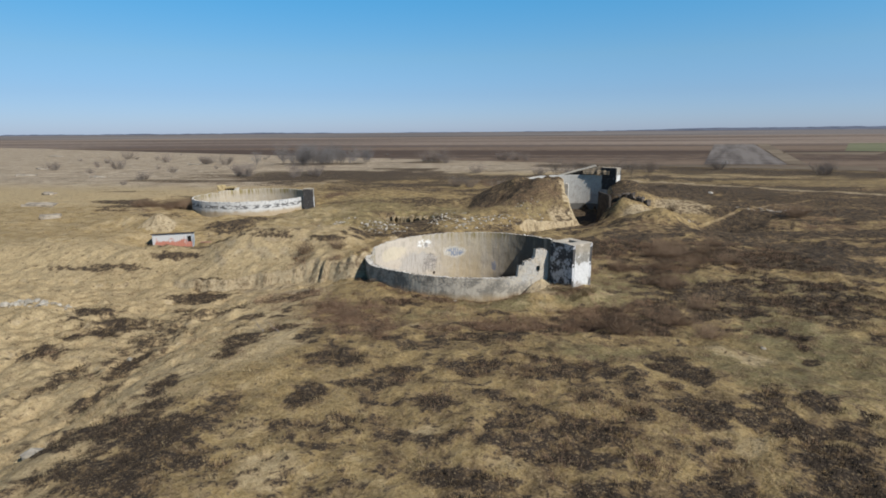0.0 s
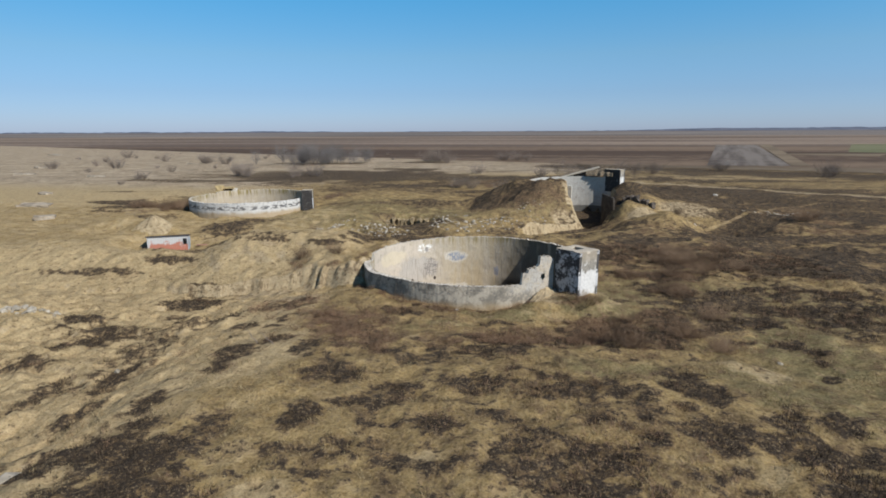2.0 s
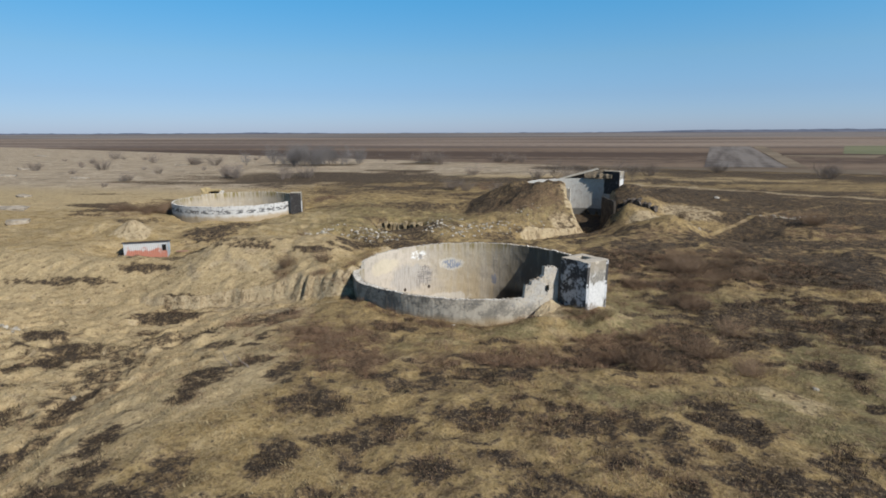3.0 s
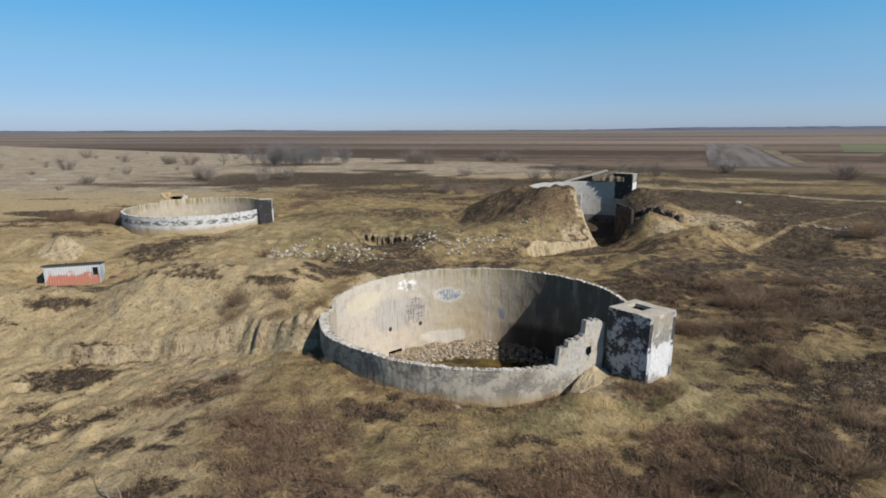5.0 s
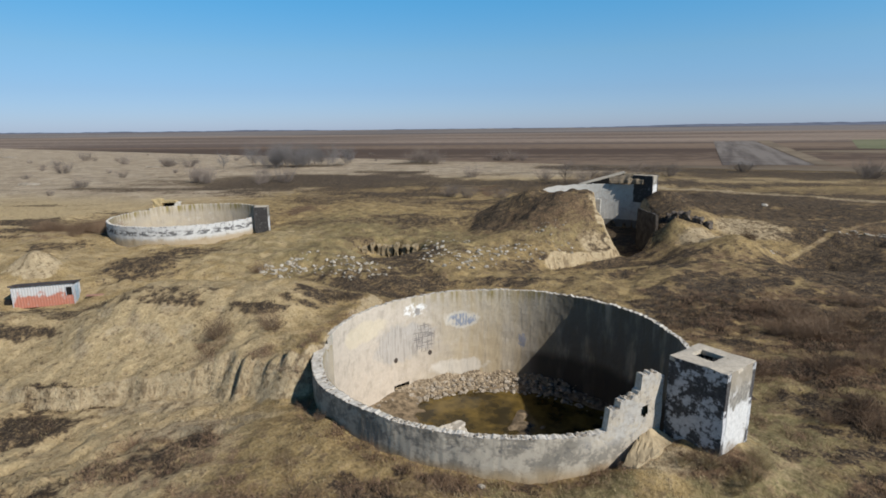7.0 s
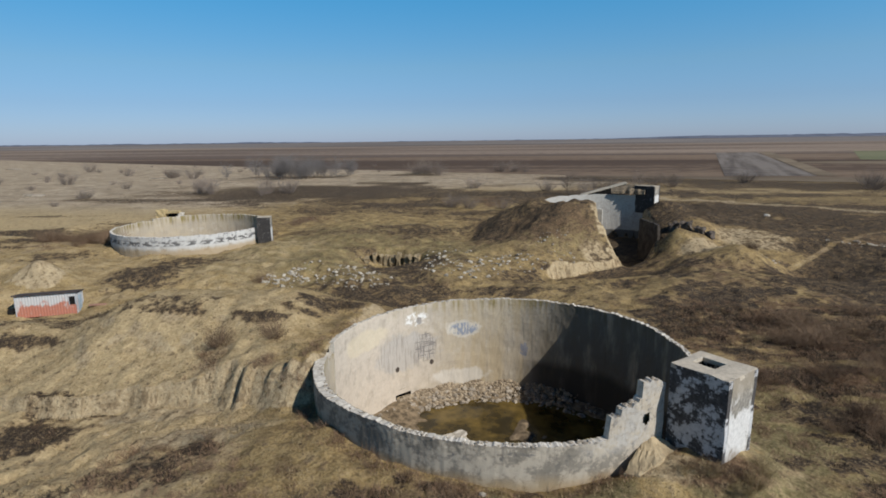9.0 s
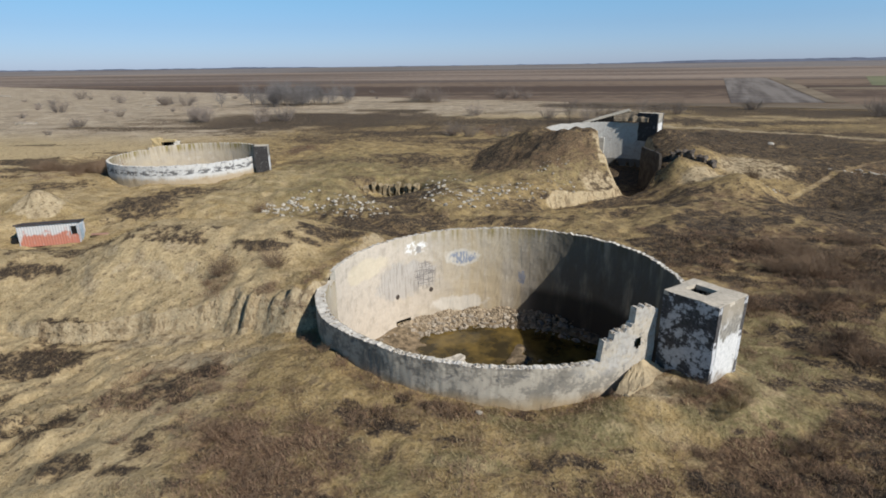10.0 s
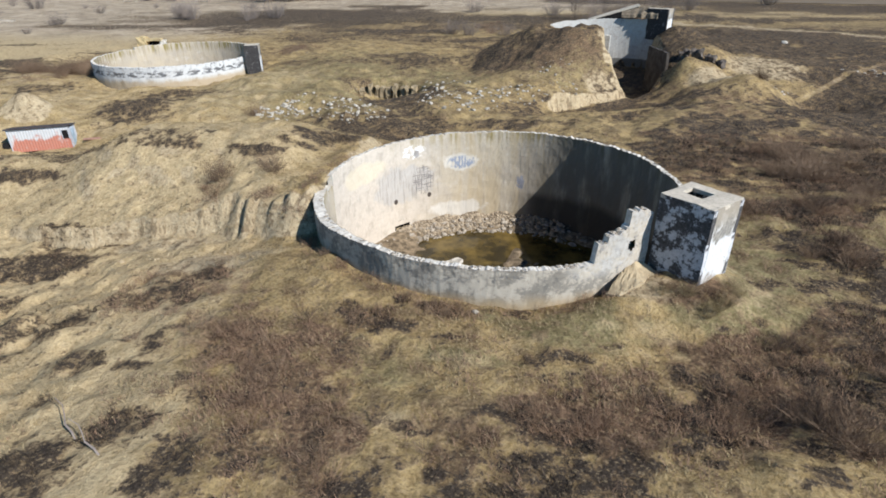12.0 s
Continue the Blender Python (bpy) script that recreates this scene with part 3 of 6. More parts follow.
    left, right = 9.4 + 0.09 * ahead + 0.012 * ahead ** 2 - 0.3 * np.clip(y - 54, 0, 5) + wander, np.where(y < 56, np.minimum(17.0 - 0.12 * (y - 56), 14.3 + 0.78 * (y - 46)), np.minimum(17.0 + 0.35 * (y - 56), 19.7))
    pit = ramp(left - 0.6, left + 0.25 + 0.11 * ahead, x) * ramp(right + 0.35, right - 0.25, x) * ramp(42.2, 45.0, y) * ramp(73, 72, y)
    inside = ramp(11.4, 11.2, np.hypot(x - 13.6, y - 63.4)) * ramp(right + 0.5, right - 0.2, x) * np.maximum(ramp(left - 0.5, left + 0.3, x), ramp(58.5, 59.5, y))
    floor = -3.7 + 0.1 * value_noise(x, y, 9)
    z = z + (np.minimum(floor, z) - z) * np.maximum(pit, inside)
    cx, cy, _ = TANKS["far"]
    z = np.where(np.hypot(x - cx, y - cy) < TANK_R - 0.2, np.minimum(z, -3.2), z)
    # the clay cut along the foot of the heap
    off = -0.65 * (x - 11.2) + 0.76 * (y - 44) + 0.4 * value_noise(x * 0.8, y * 0.8, 43)
    cut = ramp(0.35, -0.25, off) * ramp(32, 35.5, y) * ramp(48.5, 46, y) * ramp(0, 3, x) * ramp(18.5, 11.8, x)
    z = z + (np.minimum(-2.5 + 0.15 * value_noise(x * 0.5, y * 0.5, 44), z) - z) * cut
    return z


# ---- building helpers ----
def mesh_object(name, verts, faces, materials, parent=None, label="", smooth=False):
    me = bpy.data.meshes.new(name)
    me.from_pydata([tuple(map(float, v)) for v in verts], [], [tuple(map(int, q)) for q in faces])
    for m in materials if isinstance(materials, (list, tuple)) else [materials]:
        me.materials.append(m)
    if smooth:
        me.polygons.foreach_set("use_smooth", [True] * len(me.polygons))
    ob = new(name, me)
    ob.parent = parent
    return tagged(ob, label=label)


def part(name, bm, material, parent, label=""):
    me = bpy.data.meshes.new(name)
    bm.to_mesh(me)
    bm.free()
    for m in material if isinstance(material, (list, tuple)) else [material]:
        me.materials.append(m)
    ob = new(name, me)
    ob.parent = parent
    return tagged(ob, label=label)


def thing(name, label, category, m=None, group="", kind=""):
    ob = new(name)
    ob.empty_display_size = 0.2
    if m is not None:
        ob.matrix_world = m
    return tagged(ob, label, category, group, kind)


def slab_bm(size, centre=(0, 0, 0), bevel=0.03, wear=0.0, seed=0, cuts=0):
    """A block with bevelled, slightly worn edges."""
    bm = bmesh.new()
    bmesh.ops.create_cube(bm, size=1, matrix=Matrix.Translation(centre) @ Matrix.Diagonal((*size, 1)))
    if cuts:
        bmesh.ops.subdivide_edges(bm, edges=bm.edges[:], cuts=cuts, use_grid_fill=True)
    elif bevel:
        bmesh.ops.bevel(bm, geom=bm.edges[:], offset=bevel, segments=1, affect="EDGES")
    if wear:
        for v in bm.verts:
            v.co += noise.noise_vector(v.co * 1.7 + Vector((seed, 0, 0))) * wear
    return bm


def ground_z(x, y):
    return float(terrain(x, y))


# ---- the ground ----
# burnt ground with some shadows painted in, brown thickets, pale and greener grass: centre x, y, half-axes, how
# strongly
BURNT_A = [
    (-14.7, -35.7, 3.9, 2.1, 0.95), (0.3, -34.5, 1.4, 0.7, 0.85), (-12.7, -34.1, 1.2, 1.5, 0.60), (-19.6, -33.3, 2.2, 1.5, 0.85), (-14.3, -32.4, 1.8, 1.6, 0.80),
    (-17.9, -32.4, 3.4, 2.2, 0.90), (16.0, -31.5, 1.8, 1.8, 0.95), (-11.7, -31.5, 0.8, 0.6, 0.60), (-3.8, -31.2, 1.0, 0.6, 0.70), (6.6, -30.2, 1.8, 0.8, 0.80),
    (-6.4, -30.1, 0.7, 0.5, 0.95), (5.0, -30.1, 1.9, 1.0, 0.90), (-17.6, -29.9, 1.0, 1.0, 0.70), (-14.4, -29.9, 0.9, 1.6, 0.50), (2.2, -29.8, 1.2, 0.9, 0.80),
    (-13.5, -29.4, 0.8, 1.2, 0.65), (11.6, -28.7, 1.0, 0.6, 0.90), (3.2, -28.6, 1.0, 1.0, 0.80), (15.7, -28.5, 1.2, 1.2, 0.70),
]
BURNT_B = [
    (17.9, -28.5, 1.3, 1.0, 0.80), (-5.6, -28.4, 0.7, 1.0, 0.80), (8.4, -28.3, 1.0, 0.9, 0.60), (-2.3, -28.3, 1.6, 1.0, 0.80), (-9.5, -28.0, 1.0, 1.3, 0.85),
    (13.7, -28.0, 1.0, 0.6, 0.75), (1.1, -27.3, 1.4, 0.8, 0.70), (11.6, -27.3, 1.5, 0.9, 0.95), (-18.8, -27.2, 0.9, 1.9, 0.80), (5.9, -27.0, 1.1, 0.7, 0.70),
    (12.7, -26.9, 1.0, 0.7, 0.90), (-23.7, -26.9, 1.2, 1.8, 0.70), (-7.4, -26.4, 0.7, 0.4, 0.90), (17.6, -25.7, 1.0, 1.0, 0.80), (10.5, -25.0, 0.9, 0.6, 0.80),
    (-29.0, -25.0, 0.8, 1.8, 0.70), (-4.5, -24.7, 1.5, 0.7, 0.80), (4.2, -24.6, 2.3, 1.3, 0.50), (12.3, -24.3, 0.8, 1.0, 0.90),
]
BURNT_C = [
    (7.4, -23.9, 0.9, 0.8, 0.70), (-0.3, -23.7, 1.9, 1.1, 0.75), (-25.0, -23.4, 0.7, 1.5, 0.90), (-9.5, -23.3, 2.3, 1.4, 0.90), (11.6, -23.1, 1.9, 1.2, 0.95),
    (-29.0, -23.1, 1.4, 1.9, 0.60), (-17.1, -22.3, 0.9, 1.8, 0.90), (-25.6, -21.4, 0.9, 1.9, 1.00), (11.3, -21.0, 1.4, 1.1, 0.80), (-4.4, -20.5, 2.1, 1.4, 0.60),
    (-17.3, -20.3, 0.6, 0.3, 0.55), (-17.3, -20.0, 1.5, 1.4, 0.70), (-12.7, -20.0, 0.8, 0.5, 0.75), (-17.0, -19.7, 1.2, 0.6, 0.75), (-6.4, -19.6, 1.0, 0.4, 0.80),
    (-34.2, -19.4, 2.0, 1.5, 0.85), (-8.0, -19.3, 1.0, 0.5, 0.55), (-12.5, -19.2, 1.1, 0.9, 0.70), (-6.2, -19.2, 1.0, 0.3, 0.60),
]
BURNT_D = [
    (20.5, -19.2, 0.5, 0.6, 0.80), (-3.5, -19.0, 1.2, 0.4, 0.50), (-1.8, -19.0, 0.7, 0.3, 0.70), (-10.1, -18.8, 1.4, 0.6, 0.50), (-4.2, -18.6, 0.5, 0.3, 0.70),
    (1.6, -18.3, 0.8, 0.6, 0.90), (-15.4, -18.2, 0.5, 0.7, 0.80), (-10.7, -17.9, 0.7, 0.9, 0.55), (-2.1, -17.8, 0.5, 0.4, 0.90), (-8.1, -17.8, 0.3, 0.7, 0.90),
    (-26.1, -17.8, 2.3, 4.4, 0.50), (-0.7, -17.7, 0.5, 0.3, 0.80), (2.2, -17.6, 0.7, 0.7, 0.70), (-15.3, -17.5, 1.0, 1.0, 0.70), (4.8, -17.2, 0.6, 0.4, 0.80),
    (0.4, -17.0, 0.9, 0.5, 0.80), (4.0, -16.8, 0.6, 0.4, 0.80), (21.1, -16.7, 0.4, 0.6, 0.90), (-1.0, -16.5, 0.8, 0.4, 0.90),
]
BURNT_E = [
    (-34.2, -16.5, 1.7, 0.9, 0.80), (-19.8, -16.2, 0.6, 0.2, 0.85), (8.1, -16.1, 0.7, 0.6, 1.00), (-13.2, -15.9, 0.6, 0.6, 0.60), (-1.8, -15.8, 0.8, 0.6, 0.60),
    (-0.3, -15.8, 0.6, 0.2, 0.70), (-2.4, -15.4, 0.6, 0.5, 0.60), (4.9, -15.3, 1.0, 1.2, 0.85), (21.7, -15.0, 0.8, 0.8, 0.90), (-14.6, -15.0, 0.7, 0.6, 0.60),
    (-9.8, -14.8, 0.8, 0.5, 0.50), (-32.5, -14.5, 3.2, 2.3, 0.80), (1.8, -14.4, 0.7, 0.3, 0.80), (0.5, -14.2, 0.5, 0.2, 0.80), (-17.2, -14.1, 0.9, 0.4, 0.80),
    (-19.7, -13.8, 1.3, 0.6, 0.75), (3.6, -13.8, 0.6, 0.6, 0.80), (20.5, -13.7, 1.1, 0.7, 0.80), (-11.7, -13.7, 0.2, 0.4, 0.70),
]
BURNT_F = [
    (11.8, -13.6, 1.9, 2.2, 0.70), (17.3, -13.6, 1.1, 0.7, 0.60), (5.8, -13.1, 1.0, 1.3, 1.00), (-14.4, -13.0, 0.4, 0.4, 0.90), (-12.3, -12.9, 0.2, 0.4, 0.70),
    (10.8, -12.7, 1.2, 2.0, 0.55), (-8.4, -12.7, 0.9, 0.8, 0.40), (-17.4, -12.7, 0.8, 1.2, 0.70), (-7.0, -12.5, 0.5, 0.6, 0.70), (4.9, -12.5, 0.8, 1.0, 0.80),
    (-0.8, -12.3, 0.9, 0.5, 0.55), (-26.6, -12.3, 2.2, 4.9, 0.40), (9.4, -12.2, 0.9, 0.8, 0.55), (0.4, -12.1, 1.0, 0.4, 0.90), (7.9, -11.9, 1.3, 0.9, 0.60),
    (-11.1, -11.4, 0.6, 0.5, 0.60), (-24.4, -11.3, 1.5, 0.1, 0.60), (-16.7, -11.3, 0.5, 0.5, 0.60), (-4.6, -11.2, 1.1, 0.3, 0.90),
]
BURNT_G = [
    (-13.6, -11.0, 0.4, 0.2, 0.60), (2.3, -11.0, 0.6, 0.1, 0.95), (-37.5, -10.9, 2.1, 2.1, 0.80), (-23.3, -10.8, 1.2, 1.1, 0.95), (12.5, -10.8, 0.9, 1.2, 0.80),
    (-6.5, -10.7, 1.0, 0.4, 1.00), (26.3, -10.6, 1.0, 1.6, 0.60), (9.6, -10.5, 0.9, 0.9, 0.55), (-7.9, -10.3, 0.9, 0.3, 0.95), (24.3, -10.2, 1.1, 1.1, 0.60),
    (17.1, -9.9, 2.2, 1.9, 0.70), (7.2, -9.7, 0.3, 0.1, 0.80), (7.2, -9.6, 0.3, 0.1, 0.90), (-5.3, -9.4, 1.3, 0.6, 0.65), (-22.9, -9.1, 0.7, 1.6, 0.60),
    (13.7, -9.1, 1.8, 2.2, 0.80), (9.0, -8.9, 0.5, 0.2, 0.80), (9.0, -8.9, 0.5, 0.2, 0.90), (-20.1, -8.8, 0.8, 0.9, 0.70),
]
BURNT_H = [
    (-7.0, -8.8, 0.8, 0.4, 0.80), (-18.1, -8.7, 1.5, 1.1, 0.60), (12.6, -8.7, 1.5, 1.0, 0.80), (-1.5, -8.7, 0.8, 0.5, 0.50), (20.0, -8.5, 1.7, 2.1, 0.90),
    (-20.0, -7.6, 2.8, 1.4, 0.55), (-30.4, -7.3, 1.2, 1.0, 0.50), (13.4, -6.9, 1.8, 0.8, 0.60), (9.7, -6.1, 0.8, 0.3, 0.70), (-18.0, -6.0, 1.0, 1.0, 0.90),
    (12.5, -5.7, 1.2, 0.4, 0.60), (10.8, -5.4, 0.6, 0.3, 0.90), (25.9, -5.3, 0.9, 1.1, 0.90), (22.2, -5.0, 2.0, 1.5, 0.95), (15.9, -3.5, 1.1, 1.4, 0.75),
    (-31.1, -3.2, 2.4, 2.0, 1.00), (20.3, -2.9, 3.0, 2.5, 0.80), (-33.2, -2.9, 1.5, 1.3, 0.70), (24.7, -2.0, 1.4, 1.6, 0.80),
]
BURNT_I = [
    (15.0, -1.8, 1.4, 1.5, 0.70), (15.5, -1.7, 2.0, 2.4, 0.60), (13.2, -1.4, 0.7, 0.4, 0.80), (13.0, -1.2, 1.1, 0.3, 0.90), (-31.2, -0.3, 2.8, 0.7, 1.00),
    (13.8, 0.1, 1.5, 0.9, 0.65), (-48.4, 3.4, 6.3, 0.7, 0.70), (13.7, 4.2, 2.0, 1.2, 0.60), (-41.0, 6.1, 2.6, 0.6, 0.80), (-39.0, 6.3, 3.7, 0.5, 0.60),
    (-39.3, 6.6, 2.9, 0.8, 0.90), (-21.0, 6.6, 2.2, 0.6, 0.80), (28.4, 6.7, 2.0, 1.8, 0.85), (-19.5, 6.7, 0.6, 0.6, 0.90), (-22.2, 6.9, 1.2, 0.5, 0.85),
    (-25.9, 7.1, 1.4, 0.3, 0.70), (-26.8, 7.3, 2.8, 0.4, 0.70), (-28.1, 7.9, 2.4, 0.5, 0.50), (-18.0, 8.2, 1.3, 0.6, 0.70),
]
BURNT_J = [
    (36.6, 8.4, 1.7, 3.7, 0.80), (13.4, 8.7, 1.7, 1.7, 0.75), (-34.9, 9.0, 9.0, 1.1, 0.50), (12.6, 9.1, 1.1, 1.5, 0.60), (17.6, 9.9, 2.0, 3.2, 0.70),
    (-17.7, 10.4, 1.4, 1.1, 0.80), (-40.8, 10.8, 5.3, 2.8, 0.55), (-15.9, 11.3, 2.3, 1.4, 0.70), (19.9, 13.2, 3.9, 6.4, 0.55), (27.8, 13.5, 4.6, 4.8, 0.70),
    (18.4, 14.8, 2.7, 1.6, 0.85), (12.5, 15.3, 0.8, 0.8, 0.60), (17.3, 15.5, 3.2, 1.8, 0.90), (36.4, 19.3, 4.1, 7.1, 0.70), (13.8, 20.6, 2.7, 2.2, 0.70),
    (27.7, 21.2, 3.0, 3.4, 0.75), (11.0, 21.3, 1.5, 1.9, 0.75), (24.4, 22.3, 2.0, 1.4, 0.60), (17.7, 22.3, 3.0, 2.6, 0.80),
]
BURNT_K = [
    (17.2, 22.4, 3.6, 2.0, 0.85), (-17.6, 22.6, 5.7, 6.0, 0.90), (-11.1, 25.5, 2.9, 2.7, 0.70), (-2.9, 25.9, 4.6, 1.6, 0.60), (-43.1, 26.9, 4.0, 4.7, 0.90),
    (29.3, 27.8, 3.6, 8.0, 0.90), (-1.1, 31.7, 2.9, 2.9, 0.50), (33.2, 33.2, 4.3, 6.2, 0.80), (-42.8, 34.1, 4.7, 3.1, 0.70), (-15.2, 34.4, 5.3, 6.2, 0.80),
    (-62.7, 35.2, 3.2, 4.9, 0.60), (9.9, 38.4, 4.4, 5.0, 0.60), (38.3, 40.0, 2.6, 3.8, 0.90), (39.4, 40.4, 1.6, 3.5, 0.85), (34.2, 43.9, 3.6, 5.0, 1.00),
    (-23.7, 44.6, 3.1, 1.7, 0.50), (32.3, 45.0, 2.9, 2.8, 1.00), (39.4, 47.2, 4.8, 4.2, 0.80), (-77.6, 48.6, 3.2, 7.1, 0.90),
]
BURNT_L = [
    (39.8, 48.7, 4.2, 6.6, 0.85), (-17.6, 55.8, 4.6, 5.5, 0.75), (22.5, 66.7, 2.2, 4.9, 0.90), (52.4, 69.0, 5.9, 11.0, 0.85), (24.2, 69.3, 14.9, 20.9, 1.00),
    (-45.3, 86.0, 6.2, 8.2, 0.50), (48.2, 86.2, 6.7, 6.1, 0.60), (37.7, 89.4, 14.9, 5.6, 0.90), (55.8, 96.1, 8.0, 6.2, 0.80), (50.8, 117.5, 7.7, 7.0, 0.85),
    (40.7, 125.1, 5.6, 10.3, 0.90),
]
BURNT_AND_SHADOW = BURNT_A + BURNT_B + BURNT_C + BURNT_D + BURNT_E + BURNT_F + BURNT_G + BURNT_H + BURNT_I + BURNT_J + BURNT_K + BURNT_L
THICKET_A = [
    (4.3, -22.4, 3.1, 2.1, 0.35), (-7.9, -18.1, 1.6, 2.5, 0.70), (-7.2, -17.6, 0.9, 1.2, 0.80), (-3.5, -16.8, 1.9, 2.2, 0.60), (-10.3, -16.4, 1.0, 1.0, 0.70),
    (-0.3, -16.1, 1.2, 0.8, 0.60), (-8.8, -15.9, 1.4, 1.3, 0.60), (3.0, -15.7, 1.3, 1.3, 0.80), (5.8, -15.7, 1.6, 1.0, 0.60), (1.0, -15.6, 3.1, 2.4, 0.85),
    (1.1, -15.6, 2.2, 1.2, 0.75), (-10.3, -15.4, 2.8, 3.8, 0.70), (-13.5, -14.8, 0.9, 1.1, 0.70), (9.6, -14.4, 1.3, 2.1, 0.90), (7.2, -13.8, 1.4, 1.7, 0.80),
    (2.4, -13.7, 1.4, 0.7, 0.50), (-8.2, -13.7, 1.1, 0.7, 0.50), (-11.6, -13.3, 1.9, 1.7, 0.80), (7.4, -12.8, 3.6, 3.4, 0.90),
]
THICKET_B = [
    (-13.5, -12.4, 1.8, 1.7, 0.70), (-14.2, -11.9, 3.3, 4.5, 0.60), (9.6, -11.6, 1.5, 1.5, 0.70), (-10.3, -11.6, 1.7, 1.6, 0.70), (12.5, -10.6, 3.0, 3.7, 0.60),
    (11.4, -10.4, 1.4, 1.6, 0.60), (-8.4, -10.1, 1.6, 0.8, 0.60), (-18.1, -9.4, 3.2, 4.5, 0.50), (-5.4, -9.2, 1.8, 0.7, 0.80), (12.2, -8.4, 1.1, 1.8, 0.80),
    (-20.8, -5.9, 3.2, 2.8, 0.50), (16.0, -1.0, 1.4, 2.3, 0.90), (-15.0, -0.8, 0.8, 0.8, 0.90), (-18.0, 1.2, 0.8, 1.2, 0.90), (-22.6, 2.9, 1.3, 1.5, 0.90),
    (17.0, 4.0, 2.2, 2.5, 0.90), (14.7, 4.2, 2.9, 1.7, 0.60), (12.8, 4.8, 1.7, 2.3, 0.80), (24.3, 10.2, 4.8, 6.1, 0.50),
]
THICKET_C = [
    (11.1, 10.3, 2.1, 1.6, 0.50), (20.4, 11.8, 3.3, 5.9, 0.80), (18.4, 12.2, 4.3, 8.7, 0.70), (20.1, 12.5, 2.5, 3.6, 0.90), (19.7, 14.0, 3.3, 4.8, 0.80),
    (18.1, 17.2, 2.9, 2.9, 0.50), (48.5, 45.9, 7.2, 15.8, 0.70), (-69.9, 48.8, 5.5, 10.6, 0.90), (-41.9, 70.6, 4.5, 8.0, 0.70), (-8.2, 104.8, 5.4, 11.9, 0.80),
]
THICKET = THICKET_A + THICKET_B + THICKET_C
PALE_GROUND_A = [
    (-4.2, -35.0, 1.4, 0.6, 0.60), (-8.4, -34.6, 1.7, 1.6, 0.70), (1.9, -33.0, 1.3, 0.8, 0.50), (-11.5, -31.8, 1.4, 1.7, 0.50), (-2.4, -31.0, 1.7, 0.9, 0.60),
    (12.7, -30.5, 1.4, 1.5, 0.60), (11.9, -29.6, 1.2, 0.8, 0.60), (-6.5, -29.2, 1.6, 1.0, 0.40), (-12.3, -27.2, 1.8, 1.5, 0.50), (-4.4, -26.4, 2.3, 0.9, 0.40),
    (14.9, -26.1, 1.7, 1.6, 0.60), (-8.6, -25.7, 1.6, 1.2, 0.50), (-16.8, -25.2, 2.0, 2.4, 0.40), (-26.3, -21.4, 2.1, 2.2, 0.50), (-30.5, -20.5, 2.5, 2.8, 0.70),
    (-15.4, -20.2, 1.7, 0.8, 0.60), (-26.1, -19.4, 3.3, 4.3, 0.40), (16.9, -19.0, 2.1, 2.0, 0.70), (-16.9, -18.4, 1.3, 1.5, 0.50),
]
PALE_GROUND_B = [
    (-5.6, -16.9, 1.0, 1.1, 0.50), (-17.5, -15.2, 2.0, 0.9, 0.50), (-16.1, -13.4, 1.0, 0.7, 0.50), (-3.5, -12.8, 2.1, 0.6, 0.50), (4.1, -10.0, 2.9, 0.7, 0.50),
    (-43.2, -8.2, 2.1, 4.1, 0.70), (-27.3, -7.8, 3.0, 1.9, 0.50), (-29.0, -6.6, 2.1, 1.2, 0.50), (8.5, -5.5, 2.3, 3.2, 0.50), (-25.0, -4.6, 2.5, 1.3, 0.60),
    (-16.9, -4.1, 2.3, 1.6, 0.70), (-24.9, -2.7, 2.8, 1.3, 0.90), (-20.5, -1.5, 2.5, 0.9, 0.90), (-22.6, -1.1, 5.0, 1.4, 1.00), (-34.8, -0.3, 2.5, 1.6, 0.50),
    (-26.8, -0.3, 1.9, 0.9, 0.80), (-18.5, -0.2, 2.4, 0.8, 0.80), (-23.7, 0.4, 3.8, 0.2, 0.70), (-27.4, 0.5, 2.6, 0.6, 0.70),
]
PALE_GROUND_C = [
    (-35.2, 0.9, 3.7, 1.1, 0.80), (-25.6, 3.4, 2.3, 2.5, 0.70),
]
PALE_GROUND = PALE_GROUND_A + PALE_GROUND_B + PALE_GROUND_C
GREENER = [
    (17.5, -22.2, 3.4, 4.6, 0.60), (15.1, -21.2, 2.2, 2.8, 0.60), (9.2, -20.7, 4.9, 2.0, 0.60), (-4.6, -15.8, 1.2, 0.5, 0.40), (21.0, -14.8, 3.8, 7.0, 0.80),
    (-6.6, -13.4, 2.5, 2.0, 0.50), (-3.0, -12.6, 2.3, 0.7, 0.60), (0.8, -10.1, 4.0, 1.9, 0.70), (0.5, -10.1, 3.2, 0.9, 0.50), (8.4, -9.3, 3.0, 1.4, 0.60),
    (6.7, -8.9, 1.9, 1.4, 0.80), (13.0, -8.4, 4.6, 2.7, 0.60), (9.5, -8.0, 2.3, 2.2, 0.90), (9.7, -3.4, 2.8, 3.9, 1.00), (26.0, -2.2, 2.9, 2.3, 0.60),
    (-10.9, 44.0, 6.6, 8.5, 0.50),
]
# far burnt ground; the last row darkens the left slope of the mound
BURN_SOLID = [
    (-64.0, 129, 36, 24), (-30.0, 96, 13, 5), (-100.0, 106, 26, 5), (-47, 206, 10, 7), (-7, 231, 10, 7), (-84.0, 54, 7, 4), (51, 82, 7, 8),
    (27, 88, 5, 5), (-6.0, 121, 24, 7), (-95, 196, 22, 9), (-44, 160, 16, 6), (46, 95, 24, 5), (-6, 54, 3.0, 6),
]


